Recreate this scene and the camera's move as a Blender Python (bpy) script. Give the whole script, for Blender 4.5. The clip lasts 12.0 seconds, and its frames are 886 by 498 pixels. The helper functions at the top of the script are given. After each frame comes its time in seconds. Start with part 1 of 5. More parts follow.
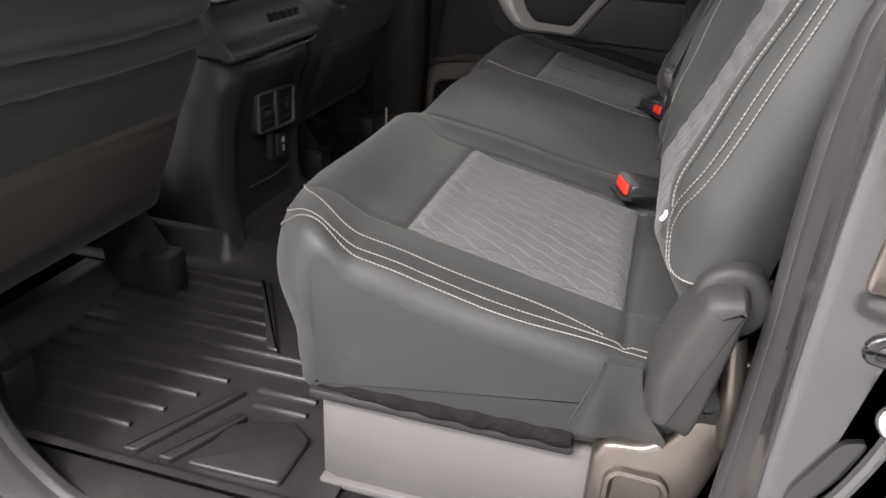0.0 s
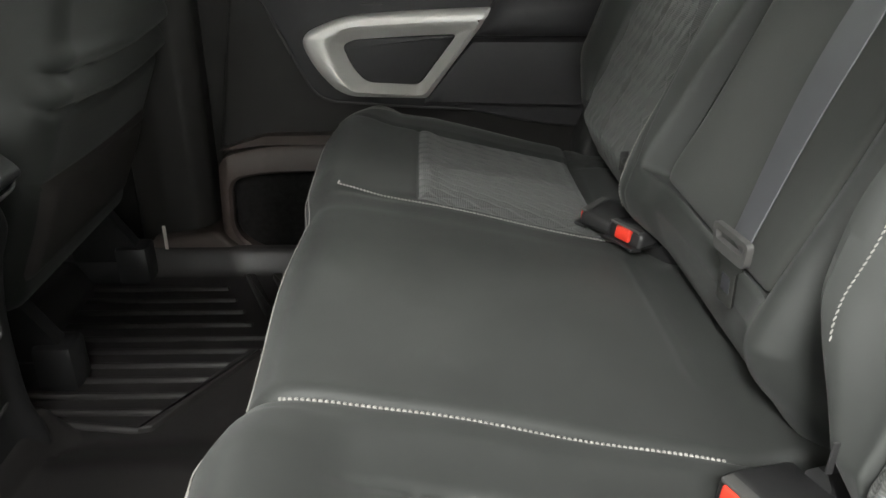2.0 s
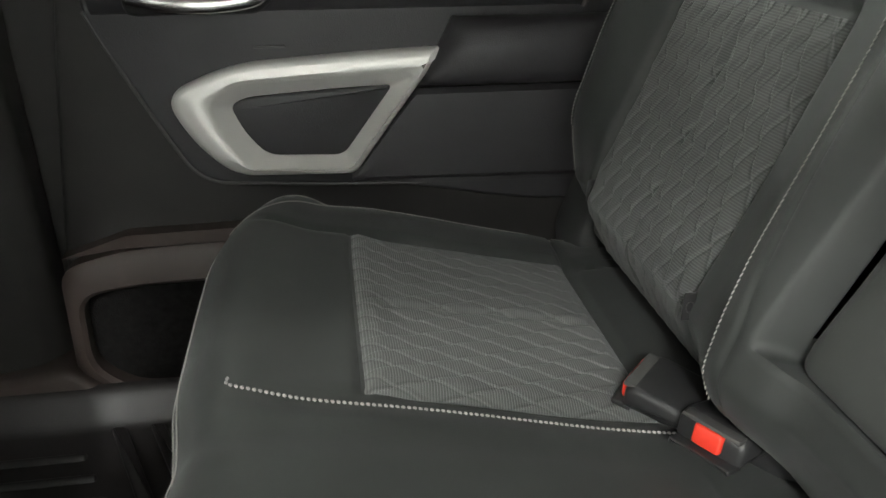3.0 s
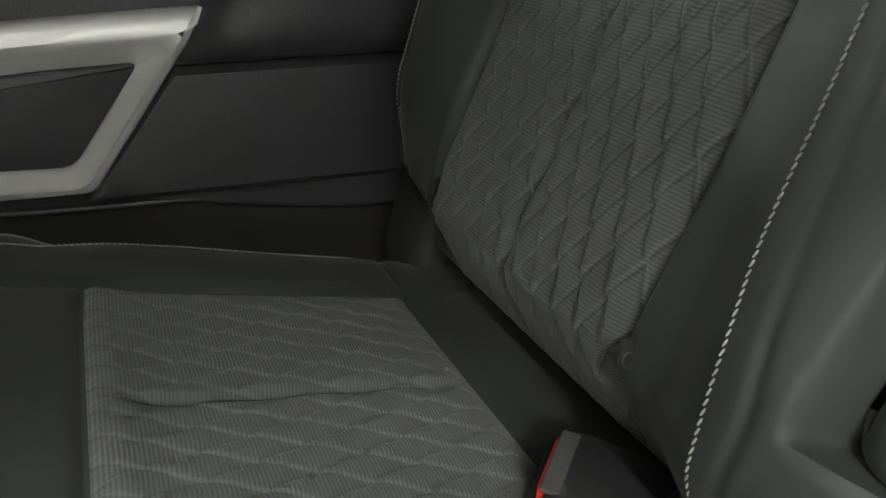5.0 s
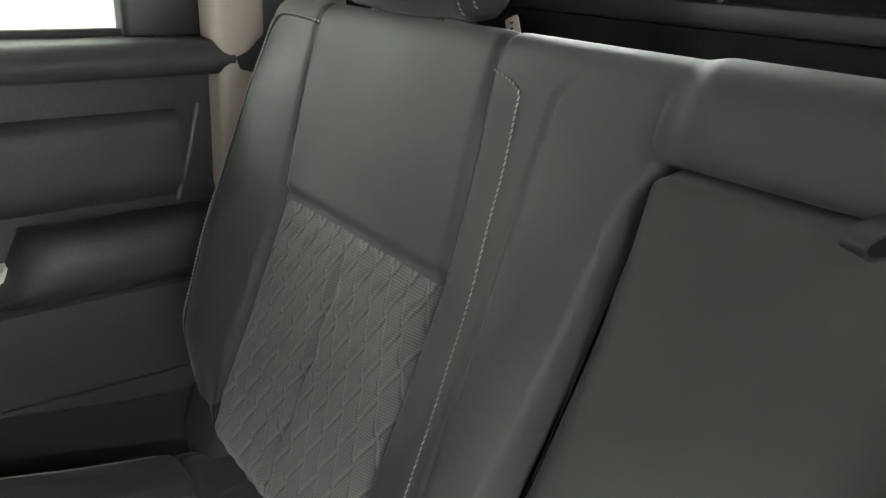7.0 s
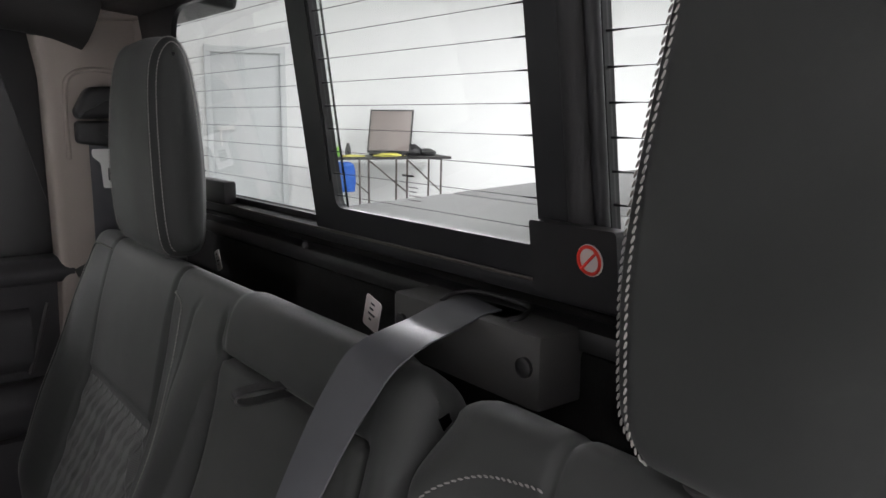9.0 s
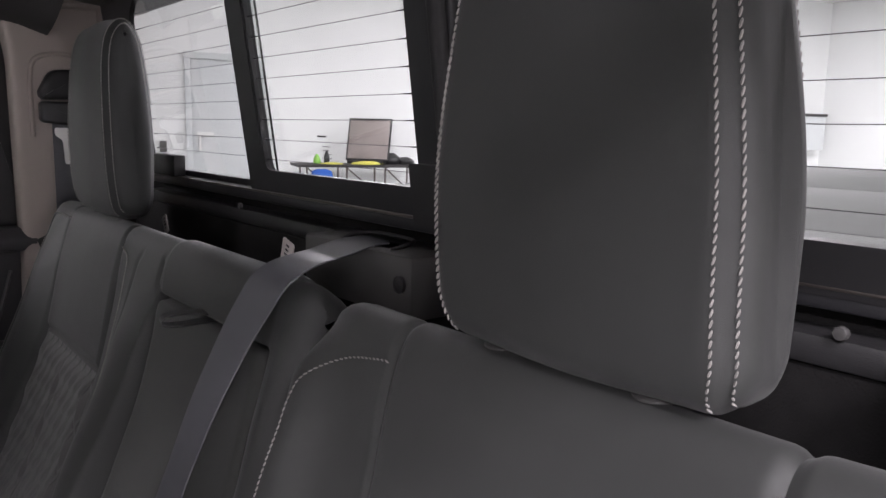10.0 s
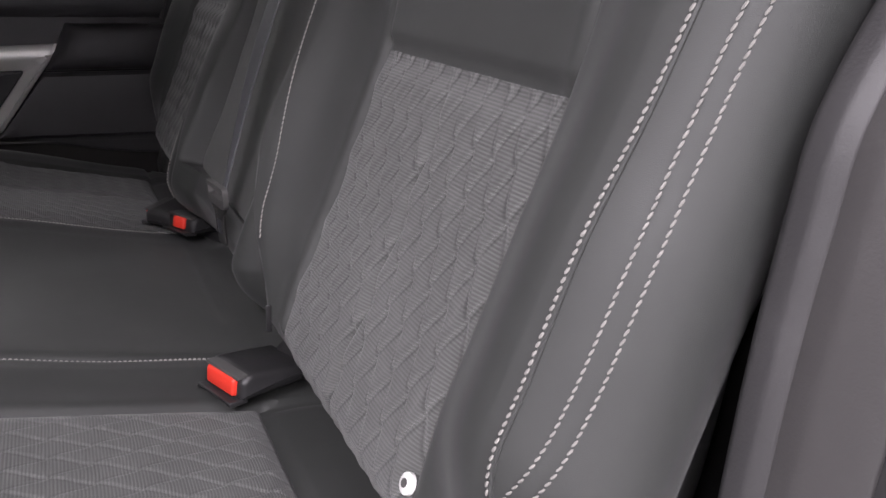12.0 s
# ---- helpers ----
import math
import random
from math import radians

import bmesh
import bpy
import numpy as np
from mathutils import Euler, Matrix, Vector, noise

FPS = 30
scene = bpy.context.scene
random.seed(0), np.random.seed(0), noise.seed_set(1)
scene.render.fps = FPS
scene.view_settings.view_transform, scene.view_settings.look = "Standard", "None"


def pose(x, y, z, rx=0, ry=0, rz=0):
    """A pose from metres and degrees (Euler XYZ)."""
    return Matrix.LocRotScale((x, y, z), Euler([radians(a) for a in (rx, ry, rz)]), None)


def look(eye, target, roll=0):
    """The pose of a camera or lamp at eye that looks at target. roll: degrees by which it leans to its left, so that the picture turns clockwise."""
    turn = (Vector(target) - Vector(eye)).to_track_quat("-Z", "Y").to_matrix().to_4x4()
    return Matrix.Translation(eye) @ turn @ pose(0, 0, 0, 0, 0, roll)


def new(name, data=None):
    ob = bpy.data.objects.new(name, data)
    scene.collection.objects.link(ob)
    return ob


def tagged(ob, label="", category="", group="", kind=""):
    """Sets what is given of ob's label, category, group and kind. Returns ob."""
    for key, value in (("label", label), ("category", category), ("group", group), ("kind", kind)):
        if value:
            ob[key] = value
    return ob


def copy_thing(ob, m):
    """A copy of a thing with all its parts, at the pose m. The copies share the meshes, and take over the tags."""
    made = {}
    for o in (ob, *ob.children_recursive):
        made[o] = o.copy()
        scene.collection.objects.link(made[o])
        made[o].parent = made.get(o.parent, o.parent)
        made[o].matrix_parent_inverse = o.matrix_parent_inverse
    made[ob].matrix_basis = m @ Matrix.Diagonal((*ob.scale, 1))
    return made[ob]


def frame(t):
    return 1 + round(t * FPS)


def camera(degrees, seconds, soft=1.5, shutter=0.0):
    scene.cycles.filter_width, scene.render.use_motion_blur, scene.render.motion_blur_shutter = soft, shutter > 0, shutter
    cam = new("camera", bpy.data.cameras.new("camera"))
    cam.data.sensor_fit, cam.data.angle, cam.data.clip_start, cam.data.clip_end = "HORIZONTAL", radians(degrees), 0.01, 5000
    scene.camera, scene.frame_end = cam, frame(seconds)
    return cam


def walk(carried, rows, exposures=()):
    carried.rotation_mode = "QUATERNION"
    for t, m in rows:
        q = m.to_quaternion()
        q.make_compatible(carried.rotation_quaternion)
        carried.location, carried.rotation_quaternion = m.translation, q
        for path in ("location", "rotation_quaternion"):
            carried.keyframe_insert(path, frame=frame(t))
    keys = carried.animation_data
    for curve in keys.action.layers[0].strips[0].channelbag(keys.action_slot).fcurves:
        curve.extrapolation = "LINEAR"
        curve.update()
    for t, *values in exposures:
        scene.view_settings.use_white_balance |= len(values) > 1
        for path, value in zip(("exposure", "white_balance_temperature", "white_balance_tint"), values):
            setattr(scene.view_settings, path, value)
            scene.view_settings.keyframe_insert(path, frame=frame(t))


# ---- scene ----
cam = camera(60.8, 12.0)
PATH = [
    (0, (0.003, -1.339, 0.689), (-0.472, 0.402, -0.173), 2.9),
    (0.5, (-0.07, -1.156, 0.64), (-0.345, 0.632, -0.213), 2.0),
    (1, (-0.113, -1.037, 0.635), (-0.258, 0.767, -0.216), 1.3),
    (1.5, (-0.188, -0.862, 0.658), (-0.226, 0.944, -0.198), 0.9),
    (2, (-0.247, -0.661, 0.704), (-0.187, 1.144, -0.157), 0.4),
    (2.5, (-0.26, -0.415, 0.709), (-0.085, 1.382, -0.151), 0.2),
    (2.7, (-0.262, -0.328, 0.703), (-0.042, 1.463, -0.159), 0.0),
    (4.3, (-0.247, -0.021, 0.668), (0.254, 1.723, -0.173), 0.8),
    (4.5, (-0.234, -0.008, 0.646), (0.335, 1.714, -0.197), 0.8),
    (5, (-0.213, 0.015, 0.604), (0.55, 1.661, -0.238), 1.3),
    (5.5, (-0.204, 0.022, 0.62), (0.681, 1.603, -0.228), 1.4),
    (6, (-0.204, 0.018, 0.67), (0.765, 1.533, -0.205), 1.4),
    (6.5, (-0.202, -0.015, 0.748), (0.846, 1.464, -0.097), 1.7),
    (7, (-0.201, -0.122, 0.847), (0.938, 1.351, 0.117), 2.4),
    (7.5, (-0.191, -0.254, 0.929), (0.997, 1.24, 0.333), 2.7),
    (7.7, (-0.19, -0.303, 0.95), (1.009, 1.196, 0.387), 2.5),
    (9.3, (-0.104, -0.606, 0.97), (1.113, 0.948, 0.645), 0.4),
    (9.5, (-0.101, -0.633, 0.965), (1.124, 0.914, 0.641), 0.5),
    (10, (-0.125, -0.7, 0.926), (1.128, 0.828, 0.616), 1.3),
    (10.5, (-0.137, -0.75, 0.821), (1.133, 0.767, 0.529), 2.5),
    (11, (-0.147, -0.815, 0.782), (1.025, 0.761, 0.406), 1.9),
    (11.5, (-0.136, -0.862, 0.718), (0.847, 0.798, 0.189), 1.7),
    (12, (-0.121, -0.896, 0.671), (0.733, 0.772, -0.028), 2.0),
]
EXPOSURES = [(0, 1.4, 6500, 17), (1.5, 1.5, 6500, 9), (2.5, 2.3, 6500, 4), (4.5, 1.85, 6500, 5), (5.5, 1.95, 6500, 3), (6.5, 2.2, 6500, 4), (7.0, 2.5, 6500, 4), (7.5, 1.72, 6500, 6), (7.7, 1.2, 6500, 6), (9.3, 0.97, 6300, 20), (10.5, 1.0, 6300, 25), (12.0, 0.95, 6300, 24)]
walk(cam, [(t, look(eye, target, roll)) for t, eye, target, roll in PATH], EXPOSURES)

# ---- light ----
world = bpy.data.worlds.new("garage_air")
world.use_nodes = True
world.node_tree.nodes["Background"].inputs[0].default_value = (0.9, 0.95, 1.0, 1)
world.node_tree.nodes["Background"].inputs[1].default_value = 0.01
scene.world = world


def area_lamp(name, where, size_x, size_y, watts, colour=(1.0, 0.985, 0.965)):
    data = bpy.data.lights.new(name, "AREA")
    data.shape, data.size, data.size_y, data.energy, data.color = "RECTANGLE", size_x, size_y, watts, colour
    ob = new(name, data)
    ob.location = where
    return ob


# unseen tubes added to light cab and wall: place, watts, whether along x
LAMPS = [(-4.3, -3.1, 260, False), (-1.5, -3.8, 170, False), (-0.1, -3.1, 60, True), (-4.6, 4.6, 95, False), (-1.2, 5.6, 25, True),
         (3.6, 4.6, 80, False), (7.5, 4.0, 110, False), (6.0, -3.5, 40, False), (11.8, 1.5, 190, False)]
ROOF_H = 3.4
for lx, ly, watts, along in LAMPS:
    area_lamp("added_tube_light", (lx, ly, ROOF_H - 0.16), *((2.4, 0.25) if along else (0.25, 2.4)), watts)


# ---- materials ----
CELL_W, CELL_H, CELL_WAVE = 0.0253, 0.061, -0.022      # the leaf-shaped cells of the woven cloth


def material(name, base, rough=0.6, metal=0.0, vary=0.12, vary_scale=14.0, grain=0.0, grain_scale=900.0, spec=0.5,
             wear=0.0, wear_scale=3.0, ribs=0.0, rib_pitch=0.003, rib_tone=0.0, sheen=0.0, coat=0.0, rib_axis="V", cell_tone=0.0, depth=1.0):
    m = bpy.data.materials.new(name)
    m.use_nodes = True
    nt = m.node_tree
    n, link = nt.nodes, nt.links.new
    bsdf = n["Principled BSDF"]
    bsdf.inputs["Roughness"].default_value, bsdf.inputs["Metallic"].default_value = rough, metal
    bsdf.inputs["Specular IOR Level"].default_value = spec
    bsdf.inputs["Sheen Weight"].default_value = sheen
    bsdf.inputs["Coat Weight"].default_value = coat
    tc = n.new("ShaderNodeTexCoord")
    big = n.new("ShaderNodeTexNoise")
    big.inputs["Scale"].default_value, big.inputs["Detail"].default_value = vary_scale, 6
    link(tc.outputs["Object"], big.inputs["Vector"])
    ramp = n.new("ShaderNodeMapRange")
    ramp.inputs[1].default_value, ramp.inputs[2].default_value = 0.3, 0.7
    ramp.inputs[3].default_value, ramp.inputs[4].default_value = 1 - vary, 1 + vary
    link(big.outputs["Fac"], ramp.inputs[0])
    col = n.new("ShaderNodeVectorMath")
    col.operation = "SCALE"
    col.inputs[0].default_value = base
    link(ramp.outputs[0], col.inputs["Scale"])
    out_col = col.outputs[0]
    if wear:
        sm = n.new("ShaderNodeTexNoise")
        sm.inputs["Scale"].default_value, sm.inputs["Detail"].default_value = wear_scale, 9
        sm.inputs["Roughness"].default_value = 0.7
        link(tc.outputs["Object"], sm.inputs["Vector"])
        edge = n.new("ShaderNodeMapRange")
        edge.inputs[1].default_value, edge.inputs[2].default_value = 0.58, 0.72
        edge.inputs[3].default_value, edge.inputs[4].default_value = 1.0, 1.0 + wear
        link(sm.outputs["Fac"], edge.inputs[0])
        c2 = n.new("ShaderNodeVectorMath")
        c2.operation = "SCALE"
        link(out_col, c2.inputs[0])
        link(edge.outputs[0], c2.inputs["Scale"])
        out_col = c2.outputs[0]
        rr = n.new("ShaderNodeMapRange")
        rr.inputs[3].default_value, rr.inputs[4].default_value = max(rough - 0.08, 0.05), min(rough + 0.1, 1)
        link(sm.outputs["Fac"], rr.inputs[0])
        link(rr.outputs[0], bsdf.inputs["Roughness"])
    height = None
    if ribs or rib_tone:
        uv = n.new("ShaderNodeUVMap")
        sep = n.new("ShaderNodeSeparateXYZ")
        link(uv.outputs[0], sep.inputs[0])
        mul = n.new("ShaderNodeMath")
        mul.operation = "MULTIPLY"
        mul.inputs[1].default_value = 2 * math.pi / rib_pitch
        link(sep.outputs[1 if rib_axis == "V" else 0], mul.inputs[0])
        sn = n.new("ShaderNodeMath")
        sn.operation = "SINE"
        link(mul.outputs[0], sn.inputs[0])
        height = sn.outputs[0]
        if rib_tone:
            tone = n.new("ShaderNodeMapRange")
            tone.inputs[1].default_value, tone.inputs[2].default_value = -0.6, 0.8
            tone.inputs[3].default_value, tone.inputs[4].default_value = 1 - rib_tone, 1 + rib_tone
            link(height, tone.inputs[0])
            c3 = n.new("ShaderNodeVectorMath")
            c3.operation = "SCALE"
            link(out_col, c3.inputs[0])
            link(tone.outputs[0], c3.inputs["Scale"])
            out_col = c3.outputs[0]
    cells = None
    if cell_tone:
        def calc(op, a, b=0.0, c=0.0):
            k = n.new("ShaderNodeMath")
            k.operation = op
            for i, v in enumerate((a, b, c)):
                if isinstance(v, (int, float)):
                    k.inputs[i].default_value = v
                else:
                    link(v, k.inputs[i])
            return k.outputs[0]

        def ease(x, lo, hi, a, b):
            k = n.new("ShaderNodeMapRange")
            k.interpolation_type = "SMOOTHSTEP"
            link(x, k.inputs[0])
            for i, v in enumerate((lo, hi, a, b)):
                k.inputs[i + 1].default_value = v
            return k.outputs[0]
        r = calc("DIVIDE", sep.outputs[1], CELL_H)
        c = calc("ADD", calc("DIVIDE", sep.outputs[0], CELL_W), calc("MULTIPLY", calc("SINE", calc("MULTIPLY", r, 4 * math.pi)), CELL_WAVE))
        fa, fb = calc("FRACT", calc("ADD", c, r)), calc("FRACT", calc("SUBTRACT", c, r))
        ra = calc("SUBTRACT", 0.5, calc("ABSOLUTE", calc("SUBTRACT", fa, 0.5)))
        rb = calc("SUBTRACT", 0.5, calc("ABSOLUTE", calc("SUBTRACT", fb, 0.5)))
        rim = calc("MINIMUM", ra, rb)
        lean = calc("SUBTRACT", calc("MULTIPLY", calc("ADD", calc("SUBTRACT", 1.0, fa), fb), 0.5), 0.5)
        # pale rims painted for the light that the raised cell edges catch
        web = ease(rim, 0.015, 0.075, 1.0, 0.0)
        # dark band painted as the shade below each cell's lower edges
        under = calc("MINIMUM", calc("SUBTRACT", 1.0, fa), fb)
        edge_shade = calc("MULTIPLY", ease(under, 0.05, 0.085, 0.0, 1.0), ease(under, 0.10, 0.19, 1.0, 0.0))
        tone4 = calc("SUBTRACT", calc("MULTIPLY_ADD", web, cell_tone, 1.0), calc("MULTIPLY", edge_shade, 1.4 * cell_tone))
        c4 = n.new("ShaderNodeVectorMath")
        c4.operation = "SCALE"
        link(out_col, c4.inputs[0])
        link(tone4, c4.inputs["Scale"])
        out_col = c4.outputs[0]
        cells = calc("ADD", calc("MULTIPLY", lean, 0.0120 * depth), calc("MULTIPLY", ease(rim, 0.0, 0.22, 0.0, 1.0), 0.0012 * depth))
    link(out_col, bsdf.inputs["Base Color"])
    normal = None
    if cells:
        b = n.new("ShaderNodeBump")
        b.inputs["Strength"].default_value, b.inputs["Distance"].default_value = 1.0, 1.0
        link(cells, b.inputs["Height"])
        normal = b.outputs[0]
    if ribs:
        b = n.new("ShaderNodeBump")
        if normal:
            link(normal, b.inputs["Normal"])
        b.inputs["Strength"].default_value, b.inputs["Distance"].default_value = 1.0, ribs
        link(height, b.inputs["Height"])
        normal = b.outputs[0]
    if grain:
        fine = n.new("ShaderNodeTexNoise")
        fine.inputs["Scale"].default_value, fine.inputs["Detail"].default_value = grain_scale, 3
        link(tc.outputs["Object"], fine.inputs["Vector"])
        b = n.new("ShaderNodeBump")
        b.inputs["Strength"].default_value, b.inputs["Distance"].default_value = 0.6, grain
        link(fine.outputs["Fac"], b.inputs["Height"])
        if normal:
            link(normal, b.inputs["Normal"])
        normal = b.outputs[0]
    if normal:
        link(normal, bsdf.inputs["Normal"])
    return m


CLOTH = material("charcoal_cloth", (0.0265, 0.0284, 0.0268), 0.58, vary=0.10, vary_scale=9, grain=0.00020, grain_scale=2200, spec=0.48, wear=0.30, wear_scale=13, sheen=0.08)
RIB_CLOTH = material("ribbed_cloth", (0.090, 0.092, 0.089), 0.85, vary=0.06, vary_scale=30, grain=0.0002, grain_scale=1800, spec=0.3, ribs=0.00011, rib_pitch=0.0025, rib_tone=0.19, sheen=0.15, cell_tone=0.27, depth=1.15)
SEAT_RIB_CLOTH = material("ribbed_seat_cloth", (0.092, 0.094, 0.091), 0.85, vary=0.06, vary_scale=30, grain=0.0002, grain_scale=1800, spec=0.3, ribs=0.00011, rib_pitch=0.0025, rib_tone=0.18, sheen=0.15, cell_tone=0.14, depth=0.8)
PANEL_CLOTH = material("armrest_cloth", (0.031, 0.033, 0.030), 0.75, vary=0.08, vary_scale=11, grain=0.00025, grain_scale=1500, spec=0.4, wear=0.12, wear_scale=18, sheen=0.1)
FRONT_CLOTH = material("front_cloth", (0.029, 0.031, 0.029), 0.62, vary=0.09, vary_scale=7, grain=0.0003, grain_scale=1300, spec=0.4, wear=0.14, wear_scale=14, sheen=0.1)
BOARD = material("back_board_plastic", (0.062, 0.056, 0.053), 0.55, vary=0.08, vary_scale=6, grain=0.0004, grain_scale=900, wear=0.12, wear_scale=9)
THREAD = material("pale_thread", (0.27, 0.26, 0.245), 0.6, vary=0.1, vary_scale=200, grain=0.0003, grain_scale=2500)
PLASTIC = material("black_plastic", (0.022, 0.0217, 0.0225), 0.40, spec=0.45, vary=0.12, vary_scale=7, grain=0.0003, grain_scale=1300, wear=0.2, wear_scale=12)
SOFT_PLASTIC = material("leathery_plastic", (0.041, 0.0392, 0.0422), 0.45, spec=0.42, vary=0.12, vary_scale=10, grain=0.0006, grain_scale=520, wear=0.15, wear_scale=9)
HINGE_PLASTIC = material("hinge_cover_plastic", (0.030, 0.030, 0.029), 0.55, vary=0.12, vary_scale=20, grain=0.0002, grain_scale=900, spec=0.35)
GREY_PLASTIC = material("grey_plastic", (0.062, 0.0605, 0.059), 0.50, vary=0.08, vary_scale=9, grain=0.00025, grain_scale=1100, wear=0.15, wear_scale=14)
BROWN_PLASTIC = material("brownish_plastic", (0.066, 0.050, 0.045), 0.45, vary=0.1, vary_scale=9, grain=0.0003, grain_scale=1000, wear=0.25, wear_scale=11)
BASE_PLASTIC = material("base_plastic", (0.125, 0.120, 0.117), 0.55, vary=0.06, vary_scale=5, grain=0.0003, grain_scale=900, wear=0.1, wear_scale=7)
PILLAR_PLASTIC = material("pillar_plastic", (0.035, 0.033, 0.032), 0.55, spec=0.3, vary=0.1, vary_scale=8, grain=0.0003, grain_scale=1200, wear=0.1)
RUBBER = material("mat_rubber", (0.029, 0.0265, 0.0265), 0.42, vary=0.15, vary_scale=12, grain=0.0004, grain_scale=800, wear=0.5, wear_scale=16)
CARPET = material("black_carpet", (0.014, 0.013, 0.013), 0.95, vary=0.3, vary_scale=90, grain=0.003, grain_scale=420, spec=0.1)
SEAL_BAND = material("seal_band", (0.042, 0.040, 0.040), 0.5, vary=0.06, vary_scale=10, grain=0.0003, grain_scale=600, wear=0.15, wear_scale=18)
SEAL = material("seal_rubber", (0.030, 0.029, 0.030), 0.55, vary=0.1, vary_scale=14, grain=0.0003, grain_scale=600, wear=0.2, wear_scale=18)
TAN = material("tan_trim", (0.33, 0.285, 0.255), 0.6, vary=0.04, vary_scale=6, grain=0.0003, grain_scale=900)
SILVER = material("silver_paint", (0.70, 0.685, 0.665), 0.34, metal=0.35, vary=0.03, vary_scale=8, grain=0.00008, grain_scale=1800)
CHROME = material("chrome", (0.55, 0.54, 0.53), 0.2, metal=1.0, vary=0.03)
STEEL = material("seat_steel", (0.17, 0.15, 0.135), 0.28, metal=0.85, vary=0.08, vary_scale=6)
BODY_PAINT = material("body_paint", (0.075, 0.074, 0.075), 0.18, metal=0.5, vary=0.05, vary_scale=9, coat=0.6)
DARK_PAINT = material("dark_body", (0.012, 0.012, 0.013), 0.25, vary=0.1, coat=0.5)
WEB = material("belt_webbing", (0.080, 0.082, 0.090), 0.42, vary=0.05, vary_scale=40, grain=0.0002, grain_scale=1500, spec=0.5)
RED = material("red_button", (0.75, 0.045, 0.025), 0.42, vary=0.05, vary_scale=60)
LABEL = material("label_paper", (0.62, 0.57, 0.55), 0.55, vary=0.04, vary_scale=60)
WHITE_PLASTIC = material("white_plastic", (0.72, 0.72, 0.70), 0.4, vary=0.03)
INK = material("dark_ink", (0.03, 0.03, 0.035), 0.6, vary=0.1)
BACK_FELT = material("black_felt", (0.011, 0.0105, 0.0105), 0.85, vary=0.2, vary_scale=60, grain=0.0012, grain_scale=600, spec=0.2)
FRIT = material("window_frit", (0.020, 0.020, 0.022), 0.38, vary=0.08, vary_scale=10, wear=0.15, wear_scale=9)
TONNEAU = material("bed_cover", (0.15, 0.153, 0.15), 0.55, vary=0.12, vary_scale=2.2, grain=0.0008, grain_scale=300, wear=0.12, wear_scale=3)
PAINT_WALL = material("white_wall_paint", (0.80, 0.81, 0.80), 0.7, vary=0.02, vary_scale=1.5, grain=0.0008, grain_scale=90)
PAINT_DOOR = material("grey_door_paint", (0.60, 0.625, 0.625), 0.5, vary=0.02, vary_scale=2)
CONCRETE = material("garage_floor", (0.45, 0.45, 0.44), 0.45, vary=0.12, vary_scale=1.2, grain=0.001, grain_scale=60, wear=0.1, wear_scale=2)
CEILING = material("ceiling_paint", (0.8, 0.8, 0.79), 0.8, vary=0.03)
HEADLINER = material("headliner_cloth", (0.40, 0.37, 0.35), 0.95, vary=0.05, vary_scale=20, grain=0.0008, grain_scale=700)
SCREEN = material("dusty_screen", (0.30, 0.255, 0.24), 0.35, vary=0.12, vary_scale=5)
BLUE = material("blue_cloth", (0.02, 0.10, 0.42), 0.8, vary=0.2, vary_scale=9)
YELLOW = material("yellow_plastic", (0.70, 0.66, 0.12), 0.5, vary=0.1)
GREEN = material("green_plastic", (0.28, 0.62, 0.10), 0.5, vary=0.1)


def glass(name, tint=(0.93, 0.97, 0.95)):
    m = bpy.data.materials.new(name)
    m.use_nodes = True
    n, link = m.node_tree.nodes, m.node_tree.links.new
    b = n["Principled BSDF"]
    b.inputs["Base Color"].default_value = (*tint, 1)
    b.inputs["Roughness"].default_value = 0.0
    b.inputs["Transmission Weight"].default_value = 1.0
    b.inputs["IOR"].default_value = 1.45
    return m


GLASS = glass("window_glass")
SIDE_GLASS = glass("tinted_side_glass", (0.84, 0.92, 0.82))


# ---- mesh helpers ----
def cat(points, n, closed=False):
    """A smooth curve through points, n samples even by length."""
    p = np.array(points, float)
    k = len(p)
    idx = range(k) if closed else range(k - 1)
    out = []
    for i in idx:
        a, b, c, d = (p[(i + j) % k] if closed else p[min(max(i + j, 0), k - 1)] for j in (-1, 0, 1, 2))
        t = np.linspace(0, 1, 24, endpoint=False)[:, None]
        out.append(0.5 * (2 * b + (c - a) * t + (2 * a - 5 * b + 4 * c - d) * t**2 + (3 * b - a - 3 * c + d) * t**3))
    out.append(p[:1] if closed else p[-1:])
    q = np.concatenate(out)
    return resample(q, n, closed)


def resample(q, n, closed=False):
    s = np.r_[0, np.cumsum(np.linalg.norm(np.diff(q, axis=0), axis=1))]
    at = np.linspace(0, s[-1], n, endpoint=not closed)
    return np.stack([np.interp(at, s, q[:, i]) for i in range(q.shape[1])], 1)


def fillet(points, radius, seg=5):
    """A closed polygon with rounded corners, seg + 1 points each. radius: one, or one for each corner."""
    p = np.array(points, float)
    k = len(p)
    rad = [radius] * k if np.isscalar(radius) else radius
    out = []
    for i in range(k):
        a, b, c = p[i - 1], p[i], p[(i + 1) % k]
        u, v = (a - b) / np.linalg.norm(a - b), (c - b) / np.linalg.norm(c - b)
        r = min(rad[i], 0.45 * np.linalg.norm(a - b), 0.45 * np.linalg.norm(c - b))
        for t in np.linspace(0, 1, seg + 1):
            out.append((1 - t) ** 2 * (b + u * r) + 2 * t * (1 - t) * b + t**2 * (b + v * r))
    return np.array(out)


